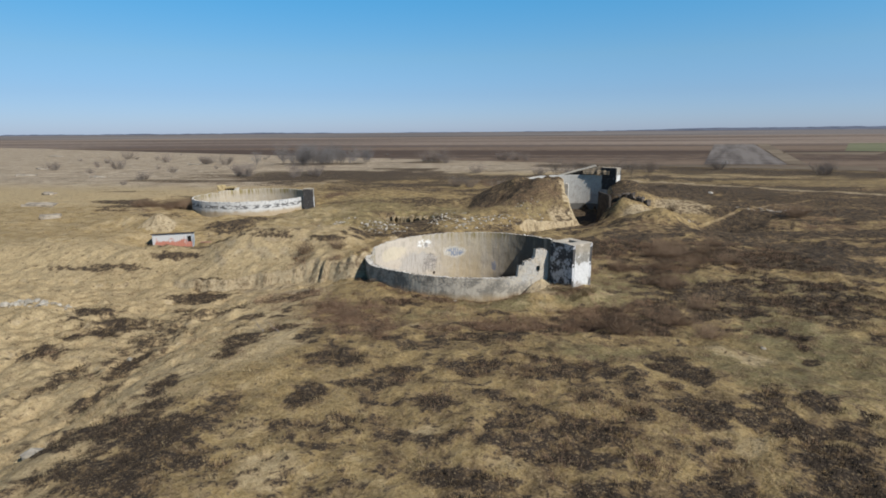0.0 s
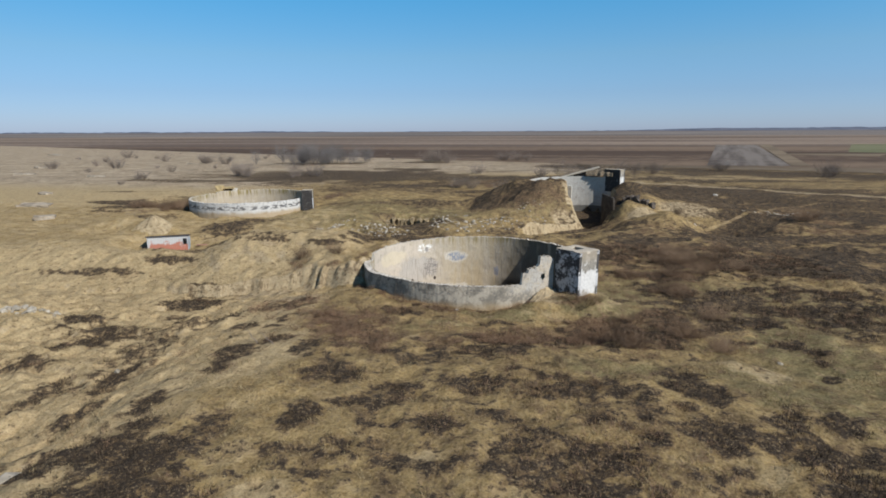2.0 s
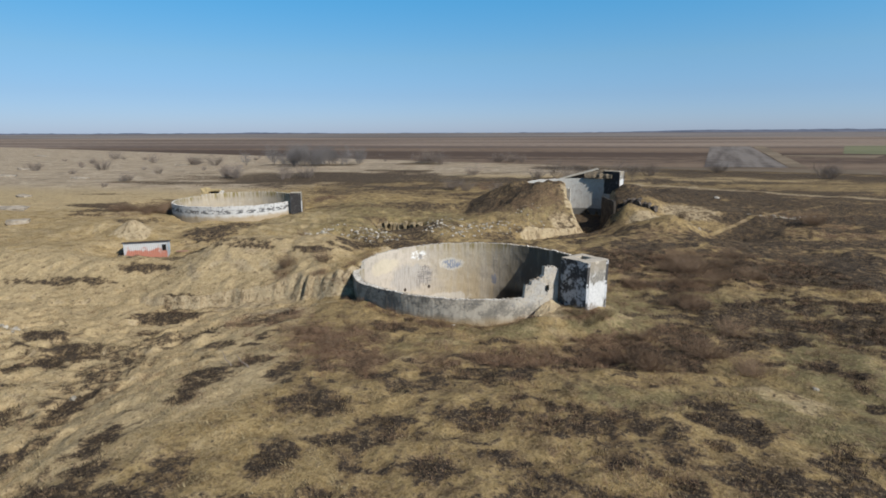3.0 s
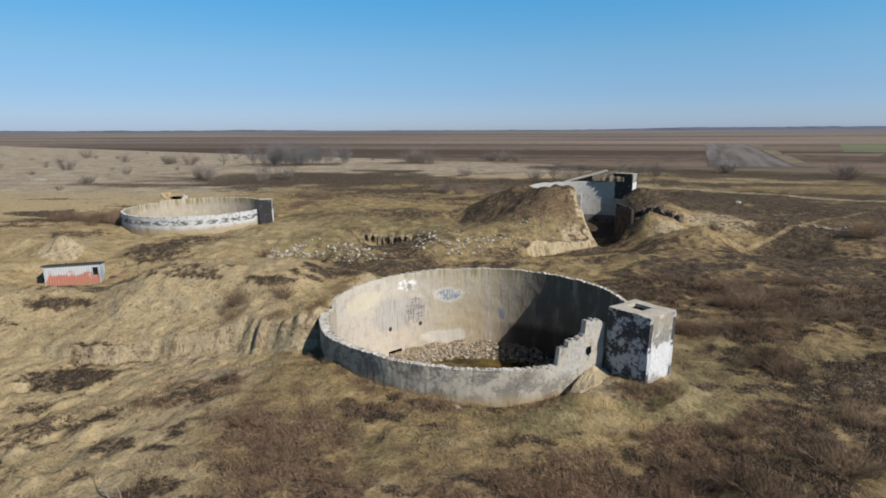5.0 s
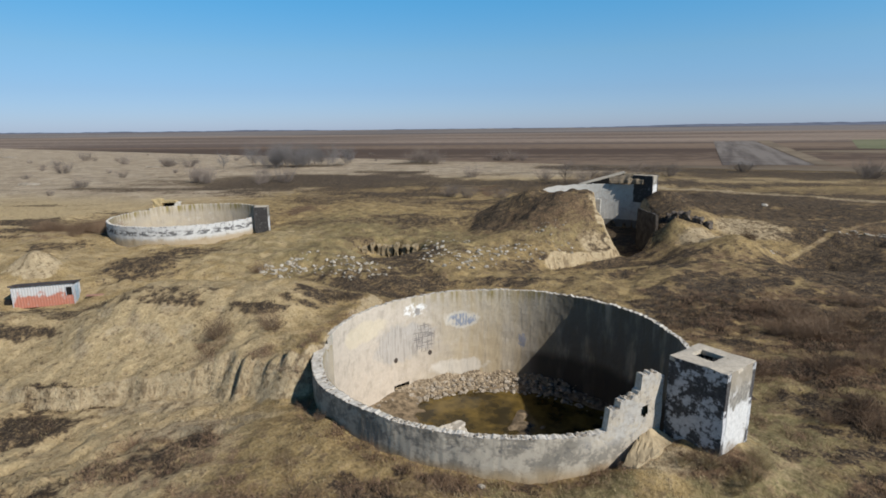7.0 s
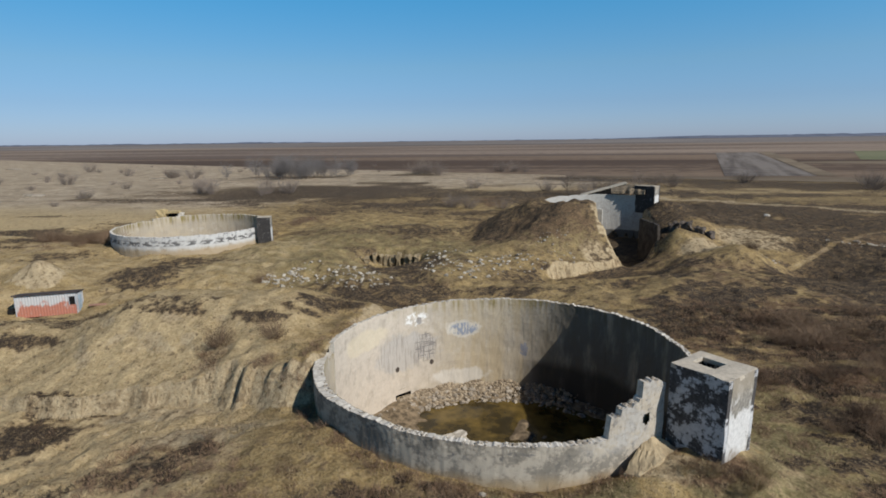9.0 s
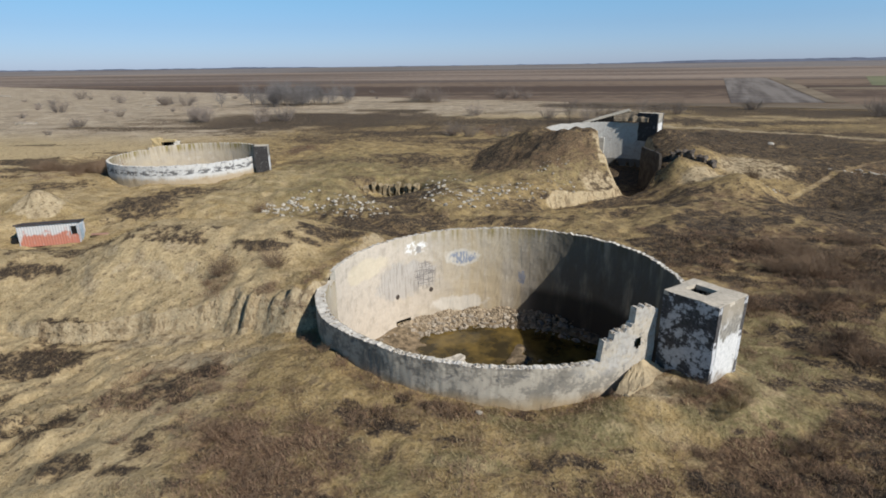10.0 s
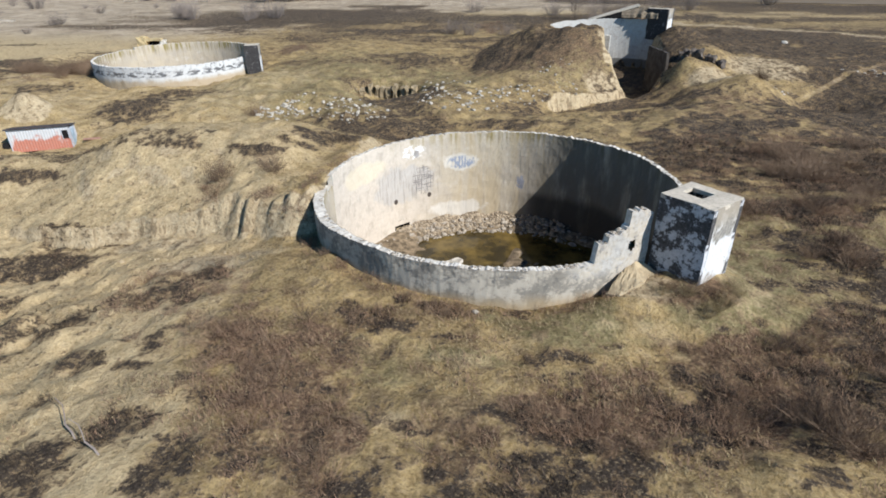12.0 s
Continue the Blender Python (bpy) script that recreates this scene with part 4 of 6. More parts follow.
def patches(x, y, rows):
    """The strongest of many ragged patches."""
    n = 0.40 * value_noise(x * 0.6, y * 0.75, 61) + 0.34 * value_noise(x * 1.5, y * 1.9, 62)
    out = np.zeros_like(x)
    for cx, cy, rx, ry, much in rows:
        near = np.flatnonzero((np.abs(x - cx) < 2 * rx) & (np.abs(y - cy) < 2 * ry))
        d = np.hypot((x[near] - cx) / rx, (y[near] - cy) / ry) + n[near]
        out[near] = np.maximum(out[near], 1.1 * much * (1 - ramp(0.4, 1.45, d)))
    return out


def ellipses(x, y, rows, soft=1.0):
    out = np.zeros_like(x)
    for cx, cy, rx, ry in rows:
        d = np.hypot((x - cx) / rx, (y - cy) / ry)
        out = np.maximum(out, 1 - ramp(1 - 0.55 * soft, 1 + 0.55 * soft, d))
    return out


def along(x, y, rows, width):
    """1 on a track that runs through the given points."""
    out = np.zeros_like(x)
    for (ax, ay), (bx, by) in zip(rows, rows[1:]):
        s = np.clip(((x - ax) * (bx - ax) + (y - ay) * (by - ay)) / ((bx - ax) ** 2 + (by - ay) ** 2), 0, 1)
        out = np.maximum(out, 1 - ramp(0.5 * width, width, np.hypot(x - ax - s * (bx - ax), y - ay - s * (by - ay))))
    return out


def burn_mask(x, y):
    """How far the ground is burnt, painted shadows included: ragged patches, small ones all over, and long streaks far
    off.
    """
    near = 1 - ramp(70, 105, y)
    e = patches(x, y, BURNT_AND_SHADOW) * (1 + 0.3 * ramp(-8, 2, x))
    n = 0.5 * value_noise(x * 0.26, y * 0.38, 51) + 0.42 * value_noise(x * 0.85, y * 1.2, 52) + 0.34 * value_noise(x * 2.2, y * 2.6, 53)
    east = ramp(7, 16, x + 0.1 * y) * ramp(-22, -6, y) * (0.78 + 0.22 * ramp(0, 14, y))
    bare = np.maximum(ramp(-9, -20, x) * (ramp(26, 12, y) + 0.8 * ramp(12, 26, y) * ramp(66, 50, y)) * ramp(-34, -22, y), 0.55 * ramp(2, -8, x) * ramp(18, 28, y))
    south = ramp(-13, -22, y) * ramp(-9, 1, x) * ramp(26, 16, x)
    small = ramp(0.12, 0.85, n + (0.52 + 0.75 * value_noise(x * 0.22, y * 0.36, 51)) * east + 0.2 * ramp(20, 32, x) * ramp(10, 24, y) + 0.5 * south - 0.8 * bare - 0.75 * patches(x, y, GREENER))
    streak = 0.6 * value_noise(x * 0.03, y * 0.11, 63) + 0.45 * value_noise(x * 0.09, y * 0.3, 64) + 0.3 * value_noise(x * 0.3, y * 0.8, 65)
    streak = ramp(0.08, 0.85, streak + 0.25 * ramp(-90, -40, x) + 0.38 * ramp(0, 25, x)) * ramp(45, 62, y) * ramp(180, 140, y) * ramp(-150, -100, x)
    solid = ramp(0.35, 0.75, ellipses(x, y, BURN_SOLID, 0.8) + 0.3 * value_noise(x * 0.13, y * 0.2, 58))
    solid = np.maximum(solid, along(x, y, [(15, 182), (65, 160), (95, 147), (112, 132), (145, 105)], 14.0))
    out = np.maximum(np.maximum(e, (0.8 + 0.2 * east) * small * near), np.maximum(0.8 * streak, 0.95 * solid))
    return np.minimum(1, 1.12 * (out + 0.3 * small * near * (1 - out)))


def scrub_mask(x, y):
    """Brown scrub in thickets, and thinner over the south and east."""
    thin = 0.42 * ramp(3, 12, x) * ramp(-24, -12, y) * (0.75 + 0.25 * ramp(0, 14, y)) + 0.16 * ramp(10, 18, x) * ramp(2, 14, y)
    thin = np.maximum(thin * ramp(110, 90, y), 0.85 * hill(x, y, 1, 50, 12, 9, 0, 1.6))
    south = 0.35 * ellipses(x, y, [(1, -15.5, 15, 5.0), (14, -6, 8, 7), (5, -28.5, 9, 7)], 0.8)
    return np.maximum(patches(x, y, THICKET), np.maximum(thin, south))


def graded(low, high, step, far):
    """Even lines from low to high, then wider and wider ones out to far."""
    lines, size, v = list(np.arange(low, high + step, step)), step, 0.0
    outward = []
    while v < far:
        size *= 1.08
        v += size
        outward.append(v)
    return np.array([low - v for v in outward[::-1]] + lines + [lines[-1] + v for v in outward])


def build_ground():
    xs, ys = graded(-60.0, 44.0, 0.28, 4500.0), graded(-46.0, 70.0, 0.28, 4500.0)
    x, y = (a.ravel() for a in np.meshgrid(xs, ys))
    cx, cy, _ = TANKS["near"]
    d, seat = np.hypot(x - cx, y - cy), TANK_R - 0.2
    snap = np.abs(d - seat) < 0.22
    x = np.where(snap, cx + (x - cx) * seat / np.maximum(d, 0.1), x)
    y = np.where(snap, cy + (y - cy) * seat / np.maximum(d, 0.1), y)
    z = terrain(x, y)
    n, m = len(xs), len(ys)
    i, j = np.meshgrid(np.arange(n - 1), np.arange(m - 1))
    a = (j * n + i).ravel()
    quads = np.stack([a, a + 1, a + n + 1, a + n], 1)
    mid = np.stack([x[quads].mean(1) - cx, y[quads].mean(1) - cy], 1)
    quads = quads[np.hypot(mid[:, 0], mid[:, 1]) > seat - 0.02]
    me = bpy.data.meshes.new("ground")
    me.vertices.add(len(x))
    me.vertices.foreach_set("co", np.stack([x, y, z], 1).ravel())
    me.loops.add(quads.size)
    me.loops.foreach_set("vertex_index", quads.ravel().astype(np.int32))
    me.polygons.add(len(quads))
    me.polygons.foreach_set("loop_start", np.arange(0, quads.size, 4, dtype=np.int32))
    me.update(calc_edges=True)
    me.polygons.foreach_set("use_smooth", np.ones(len(quads), bool))
    e = 0.35
    slope = np.hypot(terrain(x + e, y) - terrain(x - e, y), terrain(x, y + e) - terrain(x, y - e)) / (2 * e)
    away = np.hypot(x, y)
    track = along(x, y, [(31, 41), (38.4, 47.6), (50, 59), (60, 67)], 0.5)
    road = along(x, y, [(20, 112), (34, 109), (44, 104), (53, 98), (62, 92), (70, 84), (130, 50)], 2.6)
    clay = ramp(0.42, 0.95, slope - (0.85 + 0.5 * ramp(-4, 0, x) * ramp(18, 16, x)) * ramp(24, 32, y)) + 0.9 * ellipses(x, y, [(4.2, -7.6, 1.7, 0.9), (-24, -0.9, 4.5, 0.9), (-53.2, 22.2, 2.4, 1.8), (22.5, 43.5, 4.0, 3.0), (30, 50, 5.5, 4.5), (9, 43, 3.0, 3.0), (-19, -4.2, 4.0, 1.4)]) + 0.5 * track + 1.2 * road
    burn = burn_mask(x, y) * (1 - 0.8 * track) * (1 - 0.8 * road) * (1 - 0.9 * ramp(0.6, 1.0, slope - 0.9 * ramp(24, 32, y)))
    burn = np.maximum(burn, 0.78 * ramp(1.5, 2.9, z) * ramp(-16, -8, x) * ramp(16, 11, x) * ramp(44, 50, y) * ramp(80, 70, y) * (1 - 0.7 * ramp(1.2, 2.4, slope)))
    # the pit's right bank faces from the sun: shade painted over dark soil
    bank_shade = ramp(16.2, 16.9, x) * ramp(20.5, 19.5, x) * ramp(49, 50.5, y) * ramp(60, 58, y) * ramp(0.8, 1.5, slope)
    clay, burn = clay * (1 - bank_shade), np.maximum(burn, bank_shade)
    ahead = np.clip(54 - y, 0, 12)
    face = ramp(-2.2, -1.0, x - 9.4 - 0.09 * ahead - 0.012 * ahead ** 2) * ramp(13.0, 12.0, x) * ramp(40, 42, y) * ramp(58, 56, y) * ramp(0.5, 1.1, slope)
    foot = ramp(0, 2, x) * ramp(13.0, 12.0, x) * ramp(34, 36, y) * ramp(47, 45, y) * ramp(0.5, 1.0, slope) * ramp(1.3, 0.5, -0.65 * (x - 11.2) + 0.76 * (y - 44))
    clay, burn = np.maximum(clay, np.maximum(face, foot)), burn * (1 - np.maximum(face, foot))
    burn = np.maximum(burn, 0.55 * hill(x, y, 1, 50, 12, 9, 0, 1.6) * (1 - np.maximum(face, foot))) * (1 - 0.55 * hill(x, y, 7.5, 47.5, 4.5, 5.0, 0, 1.3))
    heaps = ellipses(x, y, [(21, 46, 5, 3.5), (27, 51, 6, 5), (25, 40.5, 5, 3.0), (31, 44.5, 3.5, 2.5)], 0.9)
    burn = burn * (1 - 0.75 * heaps) * (1 - 0.25 * ramp(-75, -95, x) * ramp(60, 85, y))
    green = np.maximum(patches(x, y, GREENER), 0.55 * ellipses(x, y, [(22, -20, 11, 8), (25, -5, 9, 9), (15, -1, 8, 9), (-25, 45, 22, 26), (2, 48, 10, 8)]))
    pale = 0.9 * ellipses(x, y, [(-120, 110, 70, 60), (-2, 175, 60, 26), (-28, 6, 9, 4), (-19, -20, 7, 8), (-27, -12, 7, 6)], 0.8)
    pale = np.maximum(pale, 0.6 * ellipses(x, y, [(65, 130, 50, 10), (40, 118, 30, 6)], 0.8))
    pale = np.maximum(pale, patches(x, y, PALE_GROUND))
    pale = np.maximum(pale, 0.55 * ramp(-22, -32, x) * ramp(62, 45, y))
    pale = np.maximum(pale, 0.85 * ramp(-50, -80, x - 0.25 * (y - 80)) * ramp(15, 60, y))
    pale = np.maximum(pale, 0.75 * ramp(98, 125, y) * (1 - 0.6 * ramp(10, 40, x)))
    pale = np.maximum(pale, 0.8 * ramp(-10, -20, x) * ramp(24, 6, y))
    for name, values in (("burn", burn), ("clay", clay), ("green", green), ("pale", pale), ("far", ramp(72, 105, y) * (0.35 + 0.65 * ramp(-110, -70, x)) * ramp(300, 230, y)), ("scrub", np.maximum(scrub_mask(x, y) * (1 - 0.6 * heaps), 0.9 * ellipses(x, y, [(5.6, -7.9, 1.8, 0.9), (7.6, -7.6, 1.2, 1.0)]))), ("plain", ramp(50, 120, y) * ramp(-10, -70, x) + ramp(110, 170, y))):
        layer = me.attributes.new(name, "FLOAT", "POINT")
        layer.data.foreach_set("value", np.clip(values, 0, 1).astype(np.float32))
    me.materials.append(GROUND)
    return tagged(new("ground", me), "dry grassy steppe with burnt patches and clay banks", "ground", kind="structure")


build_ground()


def build_field(name, corners, material, label, lift):
    """A ploughed field, slightly raised, that follows the plain."""
    (ax, ay), (bx, by), (dx, dy), (ex, ey) = corners
    verts, faces, n = [], [], 24
    for j in range(n + 1):
        for i in range(n + 1):
            u, v = i / n, j / n
            x = (ax * (1 - u) + bx * u) * (1 - v) + (ex * (1 - u) + dx * u) * v
            y = (ay * (1 - u) + by * u) * (1 - v) + (ey * (1 - u) + dy * u) * v
            verts.append((x, y, ground_z(x, y) + lift))
    for j in range(n):
        for i in range(n):
            k = j * (n + 1) + i
            faces.append((k, k + 1, k + n + 2, k + n + 1))
    return tagged(mesh_object(name, verts, faces, material), label, "field", kind="structure")


GREYSOIL = plough_material("pale_harrowed_soil", (0.115, 0.094, 0.078), (0.215, 0.185, 0.155), (0.13, 0.006, 1), 18.5, 0.10)
DARKSOIL = plough_material("brown_ploughed_soil", (0.095, 0.066, 0.047), (0.215, 0.155, 0.105), (0.0016, 0.017, 1), 4.0, 0.10)
GREENFIELD = plough_material("winter_crop", (0.135, 0.145, 0.075), (0.21, 0.20, 0.115), (0.004, 0.02, 1))
# bluish tones of the far rise: distance haze painted into its colour
HAZE = plough_material("haze_tinted_woods", (0.10, 0.115, 0.15), (0.17, 0.18, 0.22), (0.01, 0.01, 0.1))
build_field("field_1", [(-150, 283), (140, 140), (1500, 450), (-480, 450)], DARKSOIL, "brown ploughed field in long bands", 0.06)
# lighter soil further out carries some haze in its colour
build_field("field_5", [(-480, 450), (3200, 450), (3300, 1250), (-2200, 1250)], plough_material("hazy_ploughed_soil", (0.135, 0.10, 0.078), (0.29, 0.222, 0.162), (0.0014, 0.012, 1), 3.0, 0.09), "far brown ploughed fields beyond the plain", 0.06)
# greyed towards the horizon, haze put into the soil colour
HAZESOIL = plough_material("haze_greyed_soil", (0.135, 0.115, 0.10), (0.26, 0.225, 0.195), (0.0012, 0.004, 1))
build_field("field_6", [(-4250, 1250), (3300, 1250), (3600, 4300), (-4300, 4300)], HAZESOIL, "fields reaching the horizon, greyed by painted haze", 0.06)
build_field("field_2", [(74, 190), (105, 188), (206, 500), (170, 494)], GREYSOIL, "pale grey harrowed field with wheel tracks", 0.16)
TAN = plough_material("stubble", (0.15, 0.115, 0.078), (0.25, 0.195, 0.13), (0.003, 0.03, 1))
build_field("field_3", [(17, 190), (118, 152), (131, 176), (17, 199)], TAN, "narrow tan grass margin along the ploughed land", 0.14)
build_field("field_7", [(106, 190), (112, 187), (222, 512), (208, 500)], TAN, "narrow tan grass strip beside the grey field", 0.16)
build_field("field_8", [(147, 290), (184, 275), (206, 305), (150, 305)], TAN, "tan stubble strip across the ploughed land", 0.16)
build_field("field_4", [(197, 330), (330, 250), (620, 560), (290, 510)], GREENFIELD, "green winter crop field on the plain", 0.16)


def build_far_hills():
    """The low wooded rise along the horizon."""
    verts, faces, n = [], [], 220
    for i in range(n + 1):
        x = -4200 + 8400 * i / n
        rise = 3 + 20 * float(ramp(300, 1700, np.float64(x))) + 7 * float(ramp(-1300, -1900, np.float64(x)))
        top = rise * (0.75 + 0.5 * float(value_noise(np.float64(x * 0.004), np.float64(0.5), 21))) + 3.0 * float(value_noise(np.float64(x * 0.03), np.float64(2.5), 22))
        for y, z in ((3900, -2.0), (4020, max(top, 1.0)), (4200, -2.0)):
            verts.append((x, y, z))
    for i in range(n):
        for k in (0, 1):
            a = i * 3 + k
            faces.append((a, a + 3, a + 4, a + 1))
    tagged(mesh_object("backdrop", verts, faces, HAZE, smooth=True), "wooded rise along the horizon in painted blue haze", "hills", kind="structure")


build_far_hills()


# ---- the round tanks ----
def ring_wall(name, parent, spec, materials, label=""):
    """A round concrete wall with thickness, broken rim and holes. spec: start, end (degrees), top(deg), bottom, outward(deg), rows, seed, holes."""
    start, end, step = spec["start"], spec["end"], spec.get("step", 0.6)
    n = int(round((end - start) / step))
    closed, rows, seed = end - start > 359.9, spec["rows"], spec["seed"]
    loop = 2 * rows + 2
    verts, uvs, faces, slots = [], [], [], []
    for i in range(n if closed else n + 1):
        deg = start + (end - start) * i / n
        a = radians(deg)
        c, s = math.cos(a), math.sin(a)
        top, out = spec["top"](deg), spec["outward"](deg)
        inner = TANK_R - TANK_THICK
        jag = 0.06 * noise.noise(Vector((c * 9, s * 9, seed))) + 0.10 * noise.noise(Vector((c * 47, s * 47, seed))) + 0.05 * noise.noise(Vector((c * 110, s * 110, seed)))
        top += jag * spec.get("jag", 1.0)
        for k in range(loop):
            outside = k <= rows
            f = k / rows if outside else (loop - 1 - k) / rows
            if "levels" in spec:
                z = top if f > 0.999 else min(spec["levels"][round(f * rows)], top)
            else:
                z = spec["bottom"] + (top - spec["bottom"]) * (1 - (1 - f) ** 1.6)
            r = (TANK_R + out) if outside else inner
            r += 0.035 * noise.noise(Vector((c * 14, s * 14, z * 1.3 + seed + outside * 9))) + 0.02 * noise.noise(Vector((c * 50, s * 50, z * 5 + outside * 9)))
            if f > 0.999:
                r += (-0.05 if outside else 0.05) * (0.6 + noise.noise(Vector((c * 60, s * 60, seed + k))))
            verts.append((c * r, s * r, z))
            uvs.append((radians(deg) * TANK_R, z))
    cols = n if closed else n + 1
    for i in range(n):
        for k in range(loop - 1):
            a, b = i * loop + k, ((i + 1) % cols) * loop + k
            deg = start + (end - start) * (i + 0.5) / n
            z = (verts[a][2] + verts[a + 1][2]) / 2
            if any(abs(deg - hd) < hw and abs(z - hz) < hh * (1 - 0.3 * ((deg - hd) / hw) ** 2) for hd, hz, hw, hh in spec.get("holes", ())):
                continue
            faces.append((a, b, b + 1, a + 1))
            slots.append(0 if k < rows else 2 if k == rows else 1)
    if not closed:
        for base, turn in ((0, 1), (n * loop, -1)):
            for k in range(rows):
                quad = (base + k, base + k + 1, base + loop - 2 - k, base + loop - 1 - k)
                faces.append(quad[::turn])
                slots.append(2)
    ob = mesh_object(name, verts, faces, materials, parent, label)
    layer = ob.data.uv_layers.new(name="wall")
    index = np.empty(len(ob.data.loops), np.int32)
    ob.data.loops.foreach_get("vertex_index", index)
    pairs = np.array(uvs, np.float32)[index].reshape(-1, 4, 2)
    wrap = pairs[:, :, 0].max(1) - pairs[:, :, 0].min(1) > 10
    pairs[wrap, :, 0] = np.where(pairs[wrap, :, 0] < 0.5 * (radians(start) + radians(end)) * TANK_R, pairs[wrap, :, 0] + 2 * math.pi * TANK_R, pairs[wrap, :, 0])
    layer.data.foreach_set("uv", pairs.ravel())
    ob.data.polygons.foreach_set("material_index", slots)
    return ob


def stepped(deg, rows):
    """The height for an angle from rows of (from angle, height), the last one that begins before it."""
    height = rows[0][1]
    for a, h in rows:
        if deg >= a:
            height = h
    return height


# ---- the near tank ----
tank = thing("round_water_tank", "roofless round concrete water tank with a broken rim", "tank", pose(*TANKS["near"][:2], 0))


def near_top(deg):
    """The front wall is low, and rises at its end in broken steps to a tower beside the chamber."""
    if deg < -172:
        return 0.85
    if deg < -65.2:
        return 1.2 + 0.25 * float(ramp(-150, -120, np.float64(deg)))
    teeth = 0.12 * (noise.cell(Vector((deg * 0.85, 0.5, 0.5))) - 0.5) + 0.12 * (noise.cell(Vector((deg * 1.9, 3.5, 0.5))) - 0.5)
    return stepped(deg, [(-66, 1.9), (-64.9, 2.5), (-62.2, 2.84), (-59.4, 2.9), (-57.4, 3.05), (-56.5, 3.78), (-51.6, 3.66), (-50.4, 3.5)]) + 0.4 * teeth


def near_back_top(deg):
    return 1.5 + 0.07 * noise.noise(Vector((deg * 0.11, 3, 0))) - 0.13 * float(ramp(30, 5, np.float64(deg)))


BOTTOM = -7.4
ring_wall("front_wall", tank, dict(start=-179.4, end=-49.2, step=0.3, top=near_top, bottom=BOTTOM, rows=40, levels=[*np.linspace(BOTTOM, 0.9, 12), *np.linspace(1.0, 3.95, 29)], seed=1.0, jag=0.7,
          outward=lambda d: 0.28 * float(ramp(-120, -150, np.float64(d))), holes=[(-55.0, 2.02, 1.0, 0.25)]),
          [OUTER, INNER, BROKEN], "grey weathered wall, broken off in steps")
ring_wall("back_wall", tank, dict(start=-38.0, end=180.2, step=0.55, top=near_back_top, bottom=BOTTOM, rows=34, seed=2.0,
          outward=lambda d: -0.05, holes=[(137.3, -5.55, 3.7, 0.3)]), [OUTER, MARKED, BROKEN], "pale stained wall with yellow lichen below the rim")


# the hole low in the wall leads into a short duct, its dark painted near black
bm = slab_bm((1.5, 1.4, 1.0), bevel=0)
bmesh.ops.delete(bm, geom=[f for f in bm.faces if f.normal.x < -0.5], context="FACES")
bmesh.ops.reverse_faces(bm, faces=bm.faces[:])
duct = part("pipe_duct", bm, DARK, tank, "dark rectangular pipe opening")
duct.matrix_local = pose(0, 0, 0, 0, 0, 137.0) @ pose(TANK_R + 0.35, 0, -5.5)


def build_tank_floor():
    verts, faces, rings, n = [(0, 0, -6.95)], [], 26, 120
    for k in range(1, rings + 1):
        r = (TANK_R - 0.2) * k / rings
        for i in range(n):
            a = 2 * math.pi * i / n
            x, y = math.cos(a) * r, math.sin(a) * r
            heap = 1.35 * float(ramp(8.6, 11.4, np.float64(r + 1.0 * noise.noise(Vector((x * 0.35, y * 0.35, 4)))))) * (0.5 + 0.12 * math.sin(a - 0.4))
            west = 0.75 * math.exp(-(((x + 8.2) / 3.2) ** 2 + ((y - 1.0) / 6) ** 2))
            z = -6.98 + heap + west + 0.16 * noise.noise(Vector((x * 0.8, y * 0.8, 0))) + (0.55 + 0.5 * noise.noise(Vector((x * 1.1, y * 1.1, 7)))) * math.exp(-(((x - 1.6) / 1.5) ** 2 + ((y - 3.6) / 3.6) ** 2)) + (0.3 + 0.4 * noise.noise(Vector((x * 0.9, y * 0.9, 17)))) * math.exp(-(((x - 0.5) / 4.0) ** 2 + ((y + 1.5) / 2.0) ** 2))
            verts.append((x, y, z))
    for i in range(n):
        faces.append((0, 1 + i, 1 + (i + 1) % n))
        for k in range(rings - 1):
            a, b = 1 + k * n + i, 1 + k * n + (i + 1) % n
            faces.append((a, a + n, b + n, b))
    return mesh_object("floor", verts, faces, plain("rubbly_silt", (0.17, 0.128, 0.08), vary=0.6, scale=2.2), tank, "silt and fallen rubble", smooth=True)


build_tank_floor()
n = 96
ring = [(math.cos(2 * math.pi * i / n) * 10.6, math.sin(2 * math.pi * i / n) * 10.6, -6.62) for i in range(n)]
pond = mesh_object("water", ring, [tuple(range(n))], WATER)
pond.location = (*TANKS["near"][:2], 0)
tagged(pond, "shallow brown stagnant water on the tank floor", "water", kind="structure")


block = thing("fallen_block", "rounded pale concrete block lying in the tank water", "ruin", pose(-6.4, 4.6, -6.45, 8, -6, 30))
part("core", slab_bm((2.0, 1.5, 1.0), cuts=6, wear=0.3, seed=21), BROKEN, block)

# ---- loose stones ----
def stone_mesh(name, seed, material, flat=0.7):
    bm = bmesh.new()
    bmesh.ops.create_icosphere(bm, subdivisions=1, radius=0.5)
    for v in bm.verts:
        v.co += noise.noise_vector(v.co * 2.3 + Vector((seed * 7.1, 0, 0))) * 0.22
        v.co.z *= flat
    me = bpy.data.meshes.new(name)
    bm.to_mesh(me)
    bm.free()
    me.materials.append(material)
    return me


STONES = [stone_mesh("stone", k, STONE) for k in range(6)]
RIMSTONES = [stone_mesh("stone", k + 20, BRICK, 0.8) for k in range(5)]


